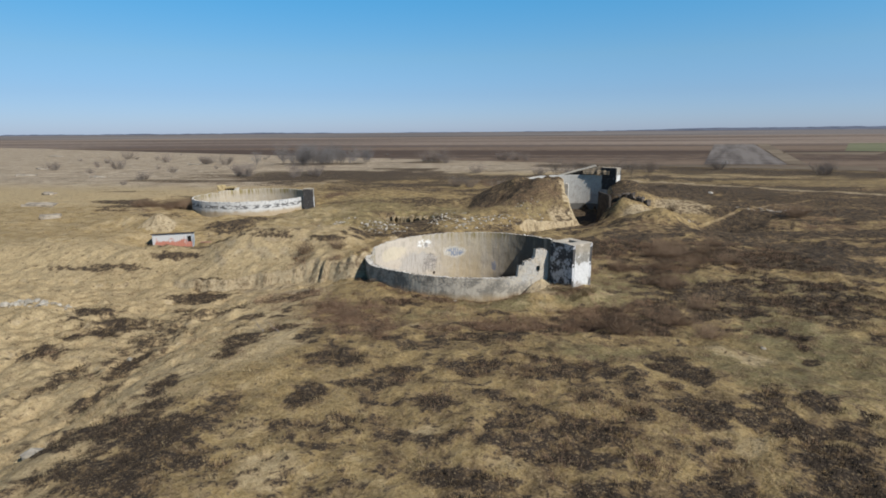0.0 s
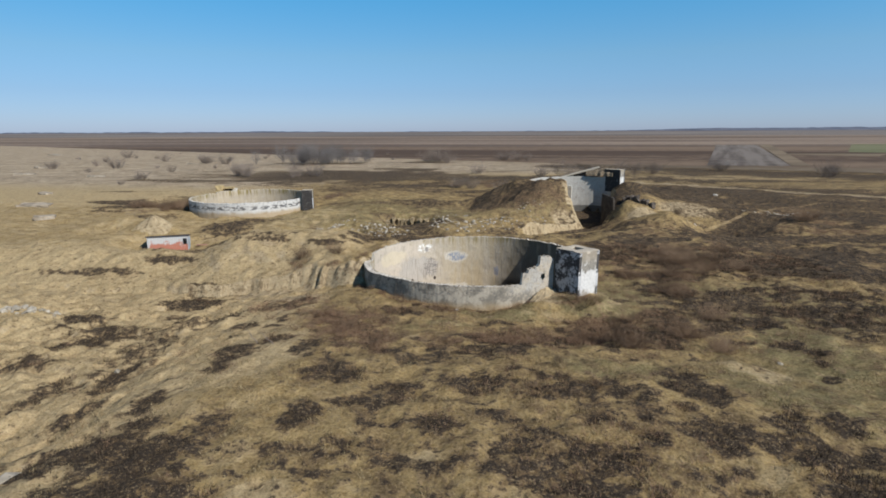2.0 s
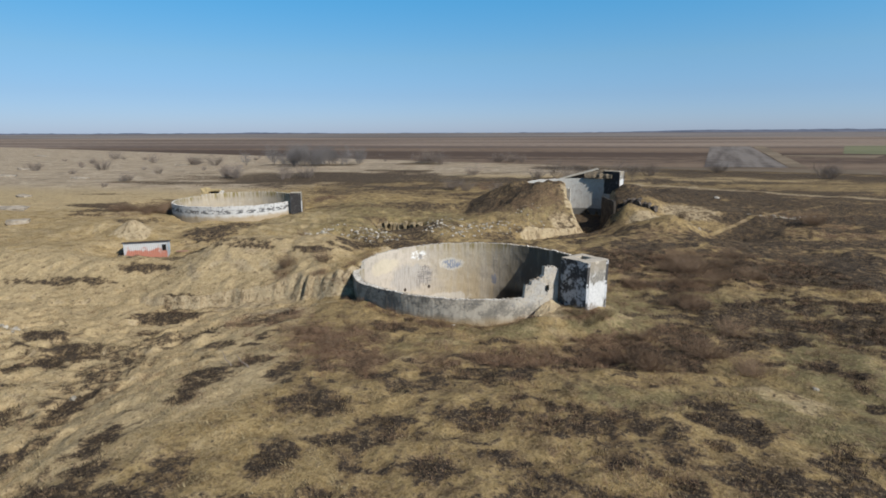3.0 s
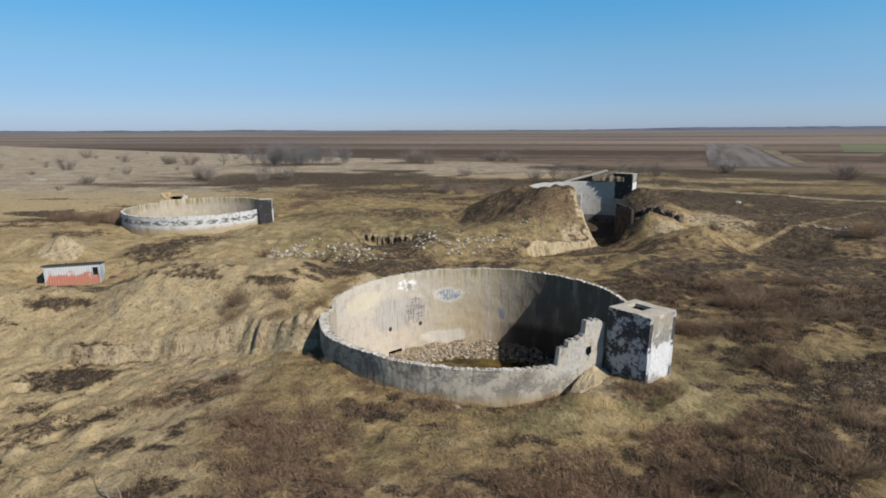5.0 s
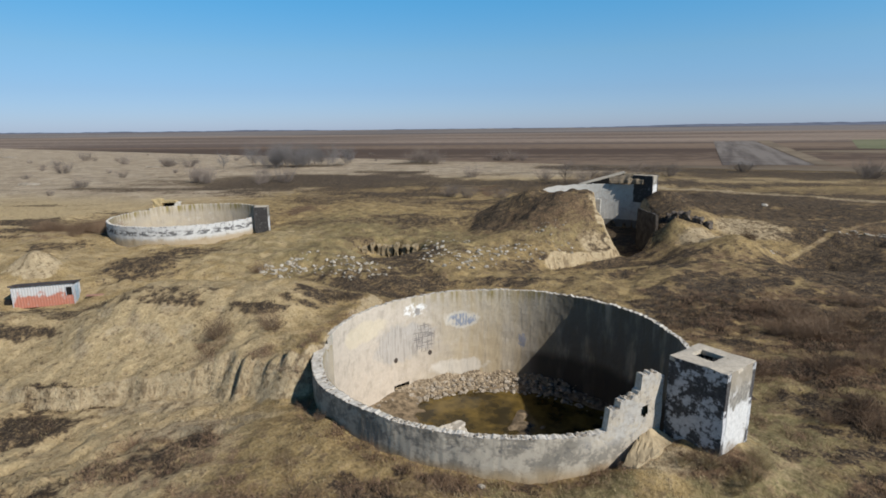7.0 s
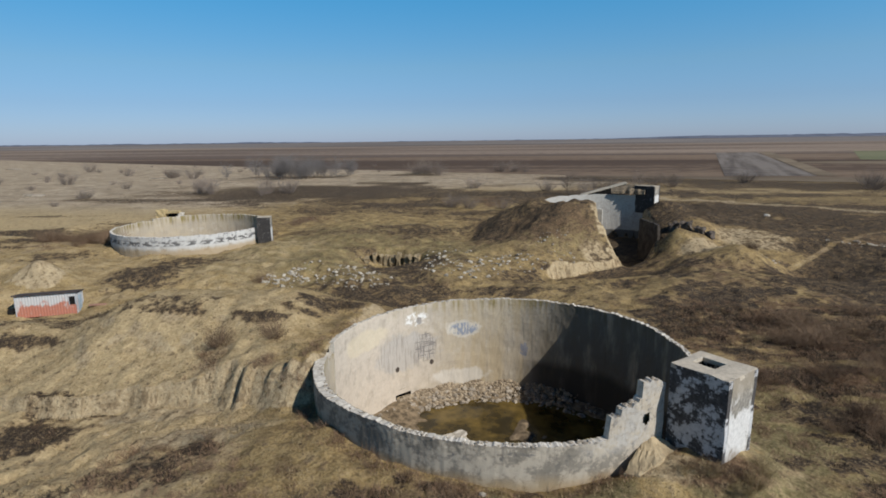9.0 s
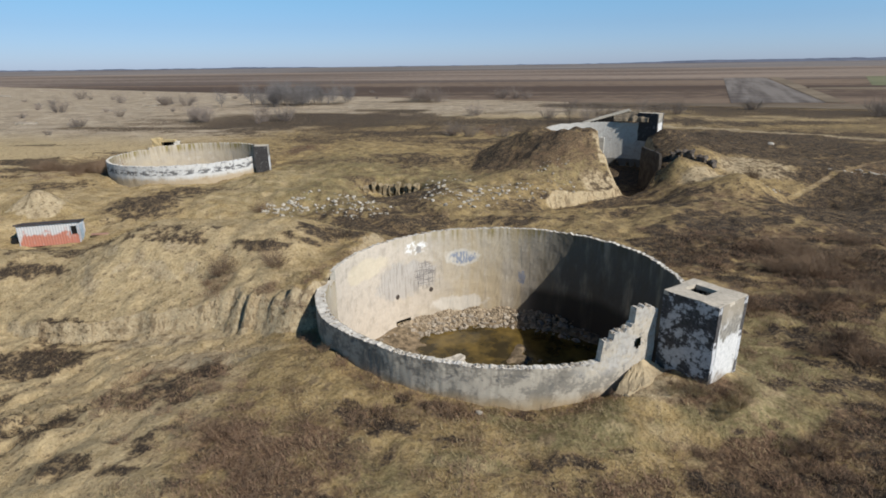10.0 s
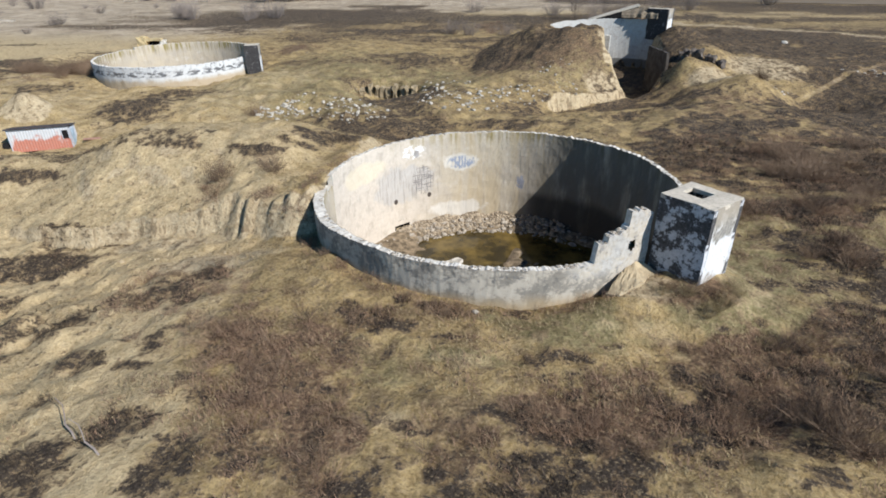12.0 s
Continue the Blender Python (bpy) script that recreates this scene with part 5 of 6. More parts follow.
def stone_heap(name, label, spots, meshes, category="rubble"):
    """Stones that lie together; spots: x, y, z of the ground and size."""
    cx, cy = sum(s[0] for s in spots) / len(spots), sum(s[1] for s in spots) / len(spots)
    heap = thing(name, label, category, Matrix.Translation((cx, cy, min(s[2] for s in spots))))
    base = heap.matrix_world.translation.copy()
    for x, y, z, size in spots:
        ob = new("stone", random.choice(meshes))
        ob.parent = heap
        ob.matrix_local = Matrix.LocRotScale(Vector((x, y, z + 0.12 * size)) - base, Euler((random.uniform(-0.4, 0.4), random.uniform(-0.4, 0.4), random.uniform(0, 6.28))), Vector((size * random.uniform(0.8, 1.5), size, size * random.uniform(0.7, 1.1))))
    return heap


def scatter(rows):
    """Random spots: rows of centre x, y, half-axes, count, least and greatest size."""
    spots = []
    for cx, cy, rx, ry, count, small, large in rows:
        for _ in range(count):
            a, r = random.uniform(0, 6.283), random.random() ** 0.6
            x, y = cx + math.cos(a) * r * rx, cy + math.sin(a) * r * ry
            spots.append((x, y, ground_z(x, y), small + (large - small) * random.random() ** 2.5))
    return spots


inner_spots = []
for _ in range(295):
    a, r = radians(random.triangular(30, 190, 105)), random.uniform(9.2, 10.6)
    x, y = TANKS["near"][0] + math.cos(a) * r, TANKS["near"][1] + math.sin(a) * r
    hit = -6.98 + 1.35 * float(ramp(8.6, 11.4, np.float64(r))) * 0.9
    inner_spots.append((x, y, max(hit, -6.65), 0.14 + 0.36 * random.random() ** 2))
stone_heap("fallen_rubble", "grey broken stones piled along the foot of the inner wall", inner_spots, RIMSTONES)



def joined_stones(name, label, rows, meshes, material):
    """Stones too many to count, in one mesh; rows: x, y, z, size."""
    shapes = []
    for me in meshes:
        co = np.empty(len(me.vertices) * 3)
        me.vertices.foreach_get("co", co)
        shapes.append((co.reshape(-1, 3), [tuple(q.vertices) for q in me.polygons]))
    verts, faces = [], []
    for x, y, z, size in rows:
        co, tris = random.choice(shapes)
        a = random.uniform(0, 6.283)
        c, s, base = math.cos(a) * size, math.sin(a) * size, len(verts)
        verts += [(x + c * p[0] - s * p[1], y + s * p[0] + c * p[1], z + p[2] * size * 1.1) for p in co]
        faces += [tuple(base + k for k in q) for q in tris]
    return tagged(mesh_object(name, verts, faces, material), label, "rubble", kind="stuff")


course = []
for _ in range(4600):
    deg = random.triangular(58, 168, 110)
    up = random.random()
    r = 10.95 - 1.3 * (1 - up) ** 1.3 - 0.1 * random.random()
    course.append((TANKS["near"][0] + math.cos(radians(deg)) * r, TANKS["near"][1] + math.sin(radians(deg)) * r, -6.8 + (1.15 + 0.25 * noise.noise(Vector((deg * 0.15, 2, 1)))) * up * float(ramp(172, 130, np.float64(deg))), 0.1 + 0.3 * random.random() ** 2))
joined_stones("masonry_foot", "bare rubble masonry at the foot of the inner tank wall", course, RIMSTONES, BRICKJOINED)

rim_spots = []
for _ in range(150):
    deg = random.uniform(-20, 176)
    r = TANK_R - random.uniform(0.1, 0.3)
    rim_spots.append((TANKS["near"][0] + math.cos(radians(deg)) * r, TANKS["near"][1] + math.sin(radians(deg)) * r, near_back_top(deg) - 0.03, random.uniform(0.08, 0.2)))
for _ in range(120):
    deg = random.uniform(-165, -69)
    r = TANK_R - random.uniform(0.05, 0.3)
    rim_spots.append((TANKS["near"][0] + math.cos(radians(deg)) * r, TANKS["near"][1] + math.sin(radians(deg)) * r, near_top(deg) - 0.03, random.uniform(0.08, 0.2)))
for _ in range(28):
    deg = random.uniform(-65, -50)
    r = TANK_R - random.uniform(0.05, 0.33)
    rim_spots.append((TANKS["near"][0] + math.cos(radians(deg)) * r, TANKS["near"][1] + math.sin(radians(deg)) * r, near_top(deg) - 0.04, random.uniform(0.12, 0.26)))
stone_heap("rim_rubble", "loose mortar lumps on the broken tank rim", rim_spots, RIMSTONES)

stone_heap("rubble_pile", "white concrete rubble strewn on a low grassy slope", scatter([(-27.8, 27.3, 2.6, 2.4, 85, 0.15, 0.7), (-23, 29.5, 5.2, 3.8, 95, 0.12, 0.55), (-18.5, 27.5, 3.5, 2.8, 60, 0.12, 0.5)]), STONES)
stone_heap("rubble_pile", "pale rubble strewn below the earth mound", scatter([(-8.5, 33, 5.0, 4.0, 100, 0.12, 0.55), (-3, 37, 4.5, 3.0, 80, 0.12, 0.55), (3, 42, 3.0, 5.0, 45, 0.12, 0.5), (-12, 40, 4.5, 4.5, 50, 0.12, 0.5)]), STONES)
stone_heap("rubble_pile", "dumped pale rubble on the low western ground", scatter([(-43.6, -10.5, 3.4, 1.5, 52, 0.2, 0.95)]), STONES)
stone_heap("rubble_pile", "scattered pale rubble beside the dirt track", scatter([(45, 50, 6, 2.0, 34, 0.2, 0.8), (29, 41, 2.0, 1.5, 8, 0.15, 0.4)]), STONES)
stone_heap("clay_clods", "pale crumbled clods at the foot of the clay bank", scatter([(-22.5, -2.4, 4.5, 1.1, 40, 0.08, 0.3)]), [stone_mesh("clod", k + 40, CLAY) for k in range(4)])
for x, y, size in ((-21.6, -33.5, 1.0), (-26.2, -20.6, 0.45), (43.7, 79.2, 0.9), (-26.5, 18.0, 0.4), (-3.5, -9.2, 0.28), (18.5, -17.0, 0.3)):
    ob = new("boulder", random.choice(STONES))
    ob.matrix_world = Matrix.LocRotScale((x, y, ground_z(x, y) + 0.15 * size), Euler((0.2, 0.1, x)), Vector((size * 1.4, size, size)))
    tagged(ob, "single pale broken concrete lump on dry grass", "stone", "lone lumps")


# ---- the chambers beside the tanks ----
def build_chamber(label, m, size, top, bottom, hole, seed, front=None):
    """A hollow square valve chamber with a manhole in its slab; m stands at its foot."""
    sx, sy = size
    box = thing("valve_chamber", label, "chamber", m, "valve chambers")
    t, top = 0.28, top + 0.16
    for name, ext, at in (("side_wall", (sx, t, top - bottom), (0, -sy / 2 + t / 2, 0)), ("side_wall", (sx, t, top - bottom), (0, sy / 2 - t / 2, 0)),
                          ("side_wall", (t, sy - 2 * t, top - bottom), (-sx / 2 + t / 2, 0, 0)), ("side_wall", (t, sy - 2 * t, top - bottom), (sx / 2 - t / 2, 0, 0))):
        bm = slab_bm(ext, (0, 0, 0), cuts=7, wear=0.035, seed=seed)
        # front, where given, paints shade on all but the paler sunward wall
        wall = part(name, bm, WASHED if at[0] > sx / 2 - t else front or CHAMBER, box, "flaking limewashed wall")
        wall.location = (at[0], at[1], (top + bottom) / 2)
    hx, hy, hw, hd = hole
    lid_z, lid_t, over = top - 0.075, 0.2, -0.02
    pieces = [((-sx / 2 - over, hx - hw / 2), (-sy / 2 - over, sy / 2 + over)), ((hx + hw / 2, sx / 2 + over), (-sy / 2 - over, sy / 2 + over)),
              ((hx - hw / 2, hx + hw / 2), (-sy / 2 - over, hy - hd / 2)), ((hx - hw / 2, hx + hw / 2), (hy + hd / 2, sy / 2 + over))]
    bm = bmesh.new()
    for (x0, x1), (y0, y1) in pieces:
        bmesh.ops.create_cube(bm, size=1, matrix=Matrix.Translation(((x0 + x1) / 2, (y0 + y1) / 2, lid_z)) @ Matrix.Diagonal((x1 - x0, y1 - y0, lid_t, 1)))
    bmesh.ops.subdivide_edges(bm, edges=bm.edges[:], cuts=3, use_grid_fill=True)
    for v in bm.verts:
        v.co += noise.noise_vector(v.co * 2.0 + Vector((seed, 0, 0))) * 0.05
    part("top_slab", bm, SLAB, box, "cracked concrete slab with a square manhole")
    # black floor paints the dark of the shaft
    bm = slab_bm((hw + 0.5, hd + 0.5, 0.06), (hx, hy, bottom + 0.6))
    part("shaft_floor", bm, DARK, box)
    return box


build_chamber("square concrete valve chamber with flaking white limewash and an open manhole", pose(6.40, -5.87, 0, -1.0, 0, -46), (2.6, 2.45), 4.2, -0.6, (-0.3, 0.12, 1.05, 0.9), 3.0)
build_chamber("small concrete valve chamber with shade-dark walls against the far round tank", pose(-39.9, 49.2, 0, 0, 0, 14), (1.9, 1.9), 3.0, -1.6, (0.2, 0.2, 0.8, 0.9), 5.0, SHADED)
build_chamber("limewashed valve chamber behind the buried tank", pose(20.65, 72.75, 0, 0, 0, -40), (3.7, 2.0), 5.6, 1.0, (0.6, 0.1, 0.8, 0.8), 7.0, SHADED)

piece = thing("fallen_wall_piece", "yellowish broken wall wedge leaning on the tank wall", "ruin", pose(3.7, -7.2, 0))
bm = bmesh.new()
for x, y, z in ((0.62, 1.32, 0.95), (0.15, 0.98, 1.0), (-0.5, 0.42, 0.72), (-1.25, -0.75, 0.2), (-0.7, -0.98, 0.3), (0.35, -0.25, 0.62), (1.35, 0.9, 0.62), (-1.35, -0.6, -0.8), (0.9, 1.4, -0.8), (1.5, 0.6, -0.8), (-0.5, -1.1, -0.8)):
    bm.verts.new((x, y, z))
bmesh.ops.convex_hull(bm, input=bm.verts[:])
bmesh.ops.subdivide_edges(bm, edges=bm.edges[:], cuts=5, use_grid_fill=True)
for v in bm.verts:
    v.co += noise.noise_vector(v.co * 2.4) * 0.10 + noise.noise_vector(v.co * 7.0) * 0.04
part("core", bm, CLAY, piece)

# ---- the far tank ----
far_tank = thing("round_water_tank", "roofless round concrete tank with peeling white limewash outside", "tank", pose(*TANKS["far"][:2], 0))
ring_wall("front_wall", far_tank, dict(start=-205, end=-10, step=0.8, top=lambda d: 1.6 + 0.07 * noise.noise(Vector((d * 0.1, 0, 8))), bottom=-2.2, rows=16, seed=5.0, outward=lambda d: 0.0),
          [LIMED, INNER, BROKEN], "peeling white limewashed wall")
ring_wall("back_wall", far_tank, dict(start=2, end=155, step=0.8, top=lambda d: 1.85 + 0.08 * noise.noise(Vector((d * 0.08, 4, 8))), bottom=-2.2, rows=16, seed=6.0, outward=lambda d: -0.03),
          [OUTER, INNER, BROKEN], "pale stained wall")

# the broken block behind it
ruin = thing("ruined_block", "yellow broken masonry block with a fallen slab behind the far tank", "ruin", pose(-66.5, 66.0, ground_z(-66.5, 66.0), 0, 0, 8))
YELLOW = plain("yellow_limestone", (0.46, 0.35, 0.18), vary=0.25, scale=1.0)
part("pillar", slab_bm((2.0, 1.8, 3.1), (-1.6, 0, 1.4), cuts=4, wear=0.3, seed=2), YELLOW, ruin)
part("lintel", slab_bm((3.4, 1.6, 0.5), (1.0, 0, 2.35), cuts=4, wear=0.12, seed=3), YELLOW, ruin)
part("pillar", slab_bm((0.9, 1.5, 2.4), (2.8, 0.2, 1.0), cuts=3, wear=0.2, seed=4), BROKEN, ruin)
# black panel paints the dark inside the opening
part("shade_panel", slab_bm((3.6, 0.3, 2.2), (0.8, 0.9, 1.0), cuts=3, wear=0.1, seed=5), DARK, ruin)
ruin.scale = (0.78, 0.78, 0.78)

# ---- the buried tank in the mound ----
buried = thing("round_water_tank", "broken round concrete tank half buried in an earth mound", "tank", pose(*TANKS["buried"][:2], 0))
ring_wall("back_wall", buried, dict(start=47, end=252, step=0.9, top=lambda d: 4.05 - 0.14 * max(0, 42 - d) + 0.16 * noise.noise(Vector((d * 0.09, 0, 3))), bottom=-4.6, rows=18, seed=8.0, outward=lambda d: 0.0),
          [BURIED, BURIED, BROKEN], "tall pale wall")


# wall turned from the sun, its shade put into the dark concrete colour
bm = slab_bm((0.4, 6.0, 6.4), cuts=7, wear=0.14, seed=12)
side = part("side_wall", bm, plain("shade_dark_concrete", (0.062, 0.052, 0.042), vary=0.45, scale=1.2), buried, "low dark remnant of a wall beside the pit")
side.matrix_local = pose(16.9 - TANKS["buried"][0], 53.2 - TANKS["buried"][1], -1.0, 1.0, 0, 12)


def roof_remnant():
    """The strip of roof slab left along the rim, with a ragged inner edge."""
    verts, faces, n = [], [], 60
    for i in range(n + 1):
        a = radians(52 + 32 * i / n)
        inner = 10.25 + 0.4 * noise.noise(Vector((i * 0.13, 2, 5))) 
        rise = 0.35 + 0.95 * min(1.0, max(0.0, 1.7 - i / 35)) + 0.12 * noise.noise(Vector((i * 0.12, 7, 5)))
        for r, z in ((inner, 4.3), (inner + 0.15, 4.5 + 0.35 * rise), (12.3, 4.75 + rise), (12.6, 4.2)):
            verts.append((math.cos(a) * r, math.sin(a) * r, z))
    for i in range(n):
        for k in range(4):
            faces.append((i * 4 + k, i * 4 + (k + 1) % 4, i * 4 + 4 + (k + 1) % 4, i * 4 + 4 + k))
    faces += [(0, 1, 2, 3), (n * 4 + 3, n * 4 + 2, n * 4 + 1, n * 4)]
    return mesh_object("roof_remnant", verts, faces, plain("soil_on_slab", (0.19, 0.15, 0.10), vary=0.5, scale=1.4), buried, "earth-covered strip of the fallen-in roof slab")


roof_remnant()
for k, (x, y, zt, turn, size) in enumerate(((19.8, 51.4, 1.5, 20, (1.7, 0.7, 1.7)), (21.2, 50.2, 1.2, -30, (1.8, 0.7, 1.6)), (22.6, 49.0, 0.9, -45, (1.7, 0.7, 1.5)), (23.6, 47.8, 0.5, -60, (1.2, 0.6, 1.0)))):
    lump = thing("wall_fragment", "dark broken wall fragment sticking out of clay", "ruin", pose(x, y, ground_z(x, y) + 0.25, 12, -8, turn), "wall fragments")
    part("core", slab_bm((size[0] * 0.75, size[1], size[2] * (0.8 + 0.25 * (k % 2))), cuts=4, wear=0.34, seed=k * 3), plain("dark_lichen_concrete", (0.11, 0.09, 0.072), vary=0.5), lump)
roof_slab = thing("fallen_slab", "tilted thin concrete roof slab lying behind the buried tank", "slab", pose(13.8, 77.0, 4.85, 3, -15, 4))
part("slab", slab_bm((8.5, 1.4, 0.2), cuts=4, wear=0.12, seed=1), plain("mossy_slab", (0.42, 0.37, 0.29), vary=0.35), roof_slab)
# black blocks added below the slab to paint the dark gap there
part("gap_shade", slab_bm((8.0, 0.5, 0.9), (0, -0.3, -0.55), cuts=3, wear=0.06, seed=2), DARK, roof_slab)
part("gap_shade_block", slab_bm((6.4, 1.8, 1.6), (0.3, 0.5, -1.1), cuts=3, wear=0.1, seed=3), DARK, roof_slab)

# ---- eroded clay and slabs ----
ribs = thing("eroded_bank", "eroded clay bank with upright ribs above a washed-out hollow", "bank", pose(-19.6, 43.6, -0.35))
RIBCLAY = plain("weathered_clay", (0.27, 0.21, 0.125), vary=0.35, scale=1.6)
for k in range(11):
    x = -4.6 + 0.88 * k + random.uniform(-0.15, 0.15)
    bm = slab_bm((random.uniform(0.3, 0.75), random.uniform(0.8, 1.2), 2.2), (x, 0.25 * math.sin(k * 0.5) + 0.09 * abs(k - 5) ** 1.2 * -1 + random.uniform(-0.2, 0.2), -1.9 + random.uniform(-0.55, 0.2)), cuts=4, wear=0.24, seed=k)
    part("clay_rib", bm, RIBCLAY, ribs)
DUSTY = plain("dusty_concrete", (0.31, 0.262, 0.198), vary=0.35, scale=0.8)
for x, y, sx, sy, turn in ((-97.6, 46.8, 5.5, 3.0, 20), (-113.1, 65.6, 3.0, 1.8, -15), (-141.3, 115.9, 5.0, 2.4, 10), (-174.8, 121.9, 6.0, 3.0, 30), (-200.0, 156.9, 6.0, 3.0, 70), (-302.6, 273.8, 8.0, 4.0, 0), (-80.0, 30.5, 3.0, 1.6, 40), (-150, 186, 6.0, 1.0, 5)):
    flat = thing("concrete_slab", "dusty weathered concrete slab lying on the plain", "slab", pose(x, y, ground_z(x, y) + 0.15, 4, 3, turn), "far slabs")
    part("core", slab_bm((sx, sy, 0.7), cuts=4, wear=0.25, seed=x), DUSTY, flat)

# ---- the shed ----
shed = thing("metal_shed", "low sheet-metal shed painted grey and rusty red, flat roof", "shed", pose(-48.15, 17.85, -2.3, 0, 0, 24))
SX, SY, SH = 5.3, 1.8, 2.25


def corrugated(length, height, step=0.12, deep=0.03):
    bm = bmesh.new()
    n = int(length / step)
    rows = [[bm.verts.new((-length / 2 + length * i / n, deep * (i % 2), z)) for i in range(n + 1)] for z in (0, height)]
    back = [[bm.verts.new((-length / 2 + length * i / n, deep * (i % 2) + 0.03, z)) for i in range(n + 1)] for z in (0, height)]
    for i in range(n):
        bm.faces.new((rows[0][i], rows[0][i + 1], rows[1][i + 1], rows[1][i]))
        bm.faces.new((back[0][i + 1], back[0][i], back[1][i], back[1][i + 1]))
        bm.faces.new((rows[1][i], rows[1][i + 1], back[1][i + 1], back[1][i]))
    return bm


part("front_wall", corrugated(SX, SH - 0.05), SHEET, shed).matrix_local = pose(0, -SY / 2, 0)
part("back_wall", corrugated(SX, SH - 0.3), SHEET, shed).matrix_local = pose(0, SY / 2, 0, 0, 0, 180)
part("end_wall", corrugated(SY, SH - 0.3), METAL, shed, "grey end sheet").matrix_local = pose(SX / 2, 0, 0, 0, 0, 90)
part("end_wall", corrugated(SY, SH - 0.3), SHEET, shed).matrix_local = pose(-SX / 2, 0, 0, 0, 0, -90)
# a black panel paints the dark inside of the window
window = part("window", slab_bm((0.5, 0.06, 0.8), (SX / 2 - 0.42, -SY / 2 - 0.02, 1.4), bevel=0.01), DARK, shed, "small dark window opening")
for x in (-0.28, 0.28):
    part("window_frame", slab_bm((0.06, 0.08, 0.9), (SX / 2 - 0.42 + x, -SY / 2 - 0.03, 1.4), bevel=0.01), METAL, window)
part("door", slab_bm((0.05, 0.75, 1.75), (SX / 2 + 0.05, -0.2, 0.92), bevel=0.01), plain("faded_blue_paint", (0.36, 0.43, 0.47), vary=0.2), shed, "faded light blue door")
roof = part("roof", slab_bm((SX + 0.3, SY + 0.3, 0.1), bevel=0.02), ROOF, shed, "dark roofing felt")
roof.matrix_local = pose(0, 0, SH - 0.12, -9)
part("fascia", slab_bm((SX + 0.3, 0.05, 0.14), (0, -SY / 2 - 0.16, SH + 0.02), bevel=0.01), ROOF, shed)
for x in (-SX / 2 + 0.05, SX / 2 - 0.05):
    for y in (-SY / 2 - 0.03, SY / 2 + 0.06):
        part("corner_post", slab_bm((0.08, 0.08, SH - 0.3), (x, y, SH / 2 - 0.15), bevel=0.01), METAL, shed)
board = thing("board", "reddish weathered board lying beside the shed", "board", pose(-43.6, 19.0, ground_z(-43.6, 19.0) + 0.05, 2, 3, 30))
part("plank", slab_bm((2.0, 0.5, 0.07), cuts=3, wear=0.03, seed=6), plain("faded_red_board", (0.33, 0.19, 0.13), vary=0.25), board)
bm = slab_bm((0.5, 0.6, 0.9), (-SX / 2 - 0.5, -0.4, 0.4), cuts=3, wear=0.08, seed=4)
part("crate", bm, DARK, shed, "dark box at the end")

# ---- shrubs, trees and grass ----
def twigs(bm_verts, bm_faces, start, way, length, thick, depth, spread, curl=0.25):
    """A tapering twig with side twigs, as three-sided tubes; the last ones are single slivers."""
    if depth == 0:
        d = Vector(way).normalized()
        side, n = d.orthogonal().normalized() * thick * 1.1, len(bm_verts)
        bm_verts += [tuple(Vector(start) - side), tuple(Vector(start) + side), tuple(Vector(start) + d * length)]
        bm_faces.append((n, n + 1, n + 2))
        return
    p, d, steps = Vector(start), Vector(way).normalized(), 3 if depth > 1 else 2
    rings = []
    for k in range(steps + 1):
        r = thick * (1 - 0.8 * k / steps)
        side = d.orthogonal().normalized()
        up = d.cross(side)
        rings.append(len(bm_verts))
        for a in (0, 2.09, 4.19):
            bm_verts.append(tuple(p + side * (math.cos(a) * r) + up * (math.sin(a) * r)))
        if depth and k:
            for _ in range(random.choice((1, 2, 2))):
                q = (d + Vector((random.uniform(-1, 1), random.uniform(-1, 1), random.uniform(-0.2, 0.8))) * spread).normalized()
                twigs(bm_verts, bm_faces, p, q, length * random.uniform(0.45, 0.7), thick * 0.6, depth - 1, spread, curl)
        p = p + d * (length / steps)
        d = (d + Vector((random.uniform(-1, 1), random.uniform(-1, 1), random.uniform(-0.5, 0.6))) * curl).normalized()
    for a, b in zip(rings, rings[1:]):
        for i in range(3):
            j = (i + 1) % 3
            bm_faces.append((a + i, a + j, b + j, b + i))


def shrub_mesh(stems, height, thick, material, lean=0.8, depth=2):
    verts, faces = [], []
    for _ in range(stems):
        a = random.uniform(0, 6.283)
        out = random.uniform(0.1, lean)
        base = Vector((math.cos(a), math.sin(a), 0)) * random.uniform(0, 0.25) * height
        twigs(verts, faces, base - Vector((0, 0, 0.1)), (math.cos(a) * out, math.sin(a) * out, 1), height * random.uniform(0.5, 0.95), thick, depth, 0.7)
    me = bpy.data.meshes.new("shrub")
    me.from_pydata(verts, [], faces)
    me.materials.append(material)
    return me


SHRUBS = [shrub_mesh(25, 0.62, 0.0068, material, 1.3) for material in (TWIG, SCRUBTWIG, SCRUBTWIG, TWIG)]
BIGSHRUBS = [shrub_mesh(84, 0.62, 0.0044, TWIG, 1.7) for _ in range(3)]
GREYSHRUBS = [shrub_mesh(46, 0.85, 0.008, GREYTWIG, 1.15) for _ in range(3)]


def plant(meshes, x, y, size, label, group, name="shrub"):
    ob = new(name, random.choice(meshes))
    ob.matrix_world = Matrix.LocRotScale((x, y, ground_z(x, y) - 0.02), Euler((0, 0, random.uniform(0, 6.28))), Vector((size * random.uniform(0.9, 1.4), size * random.uniform(0.9, 1.4), size)))
    return tagged(ob, label, "shrub", group)


def near_tank(x, y, margin=0.5):
    return any(math.hypot(x - cx, y - cy) < TANK_R + margin for cx, cy, _ in TANKS.values()) or (abs(x - 6.4) < 2.2 and abs(y + 5.9) < 2.2)


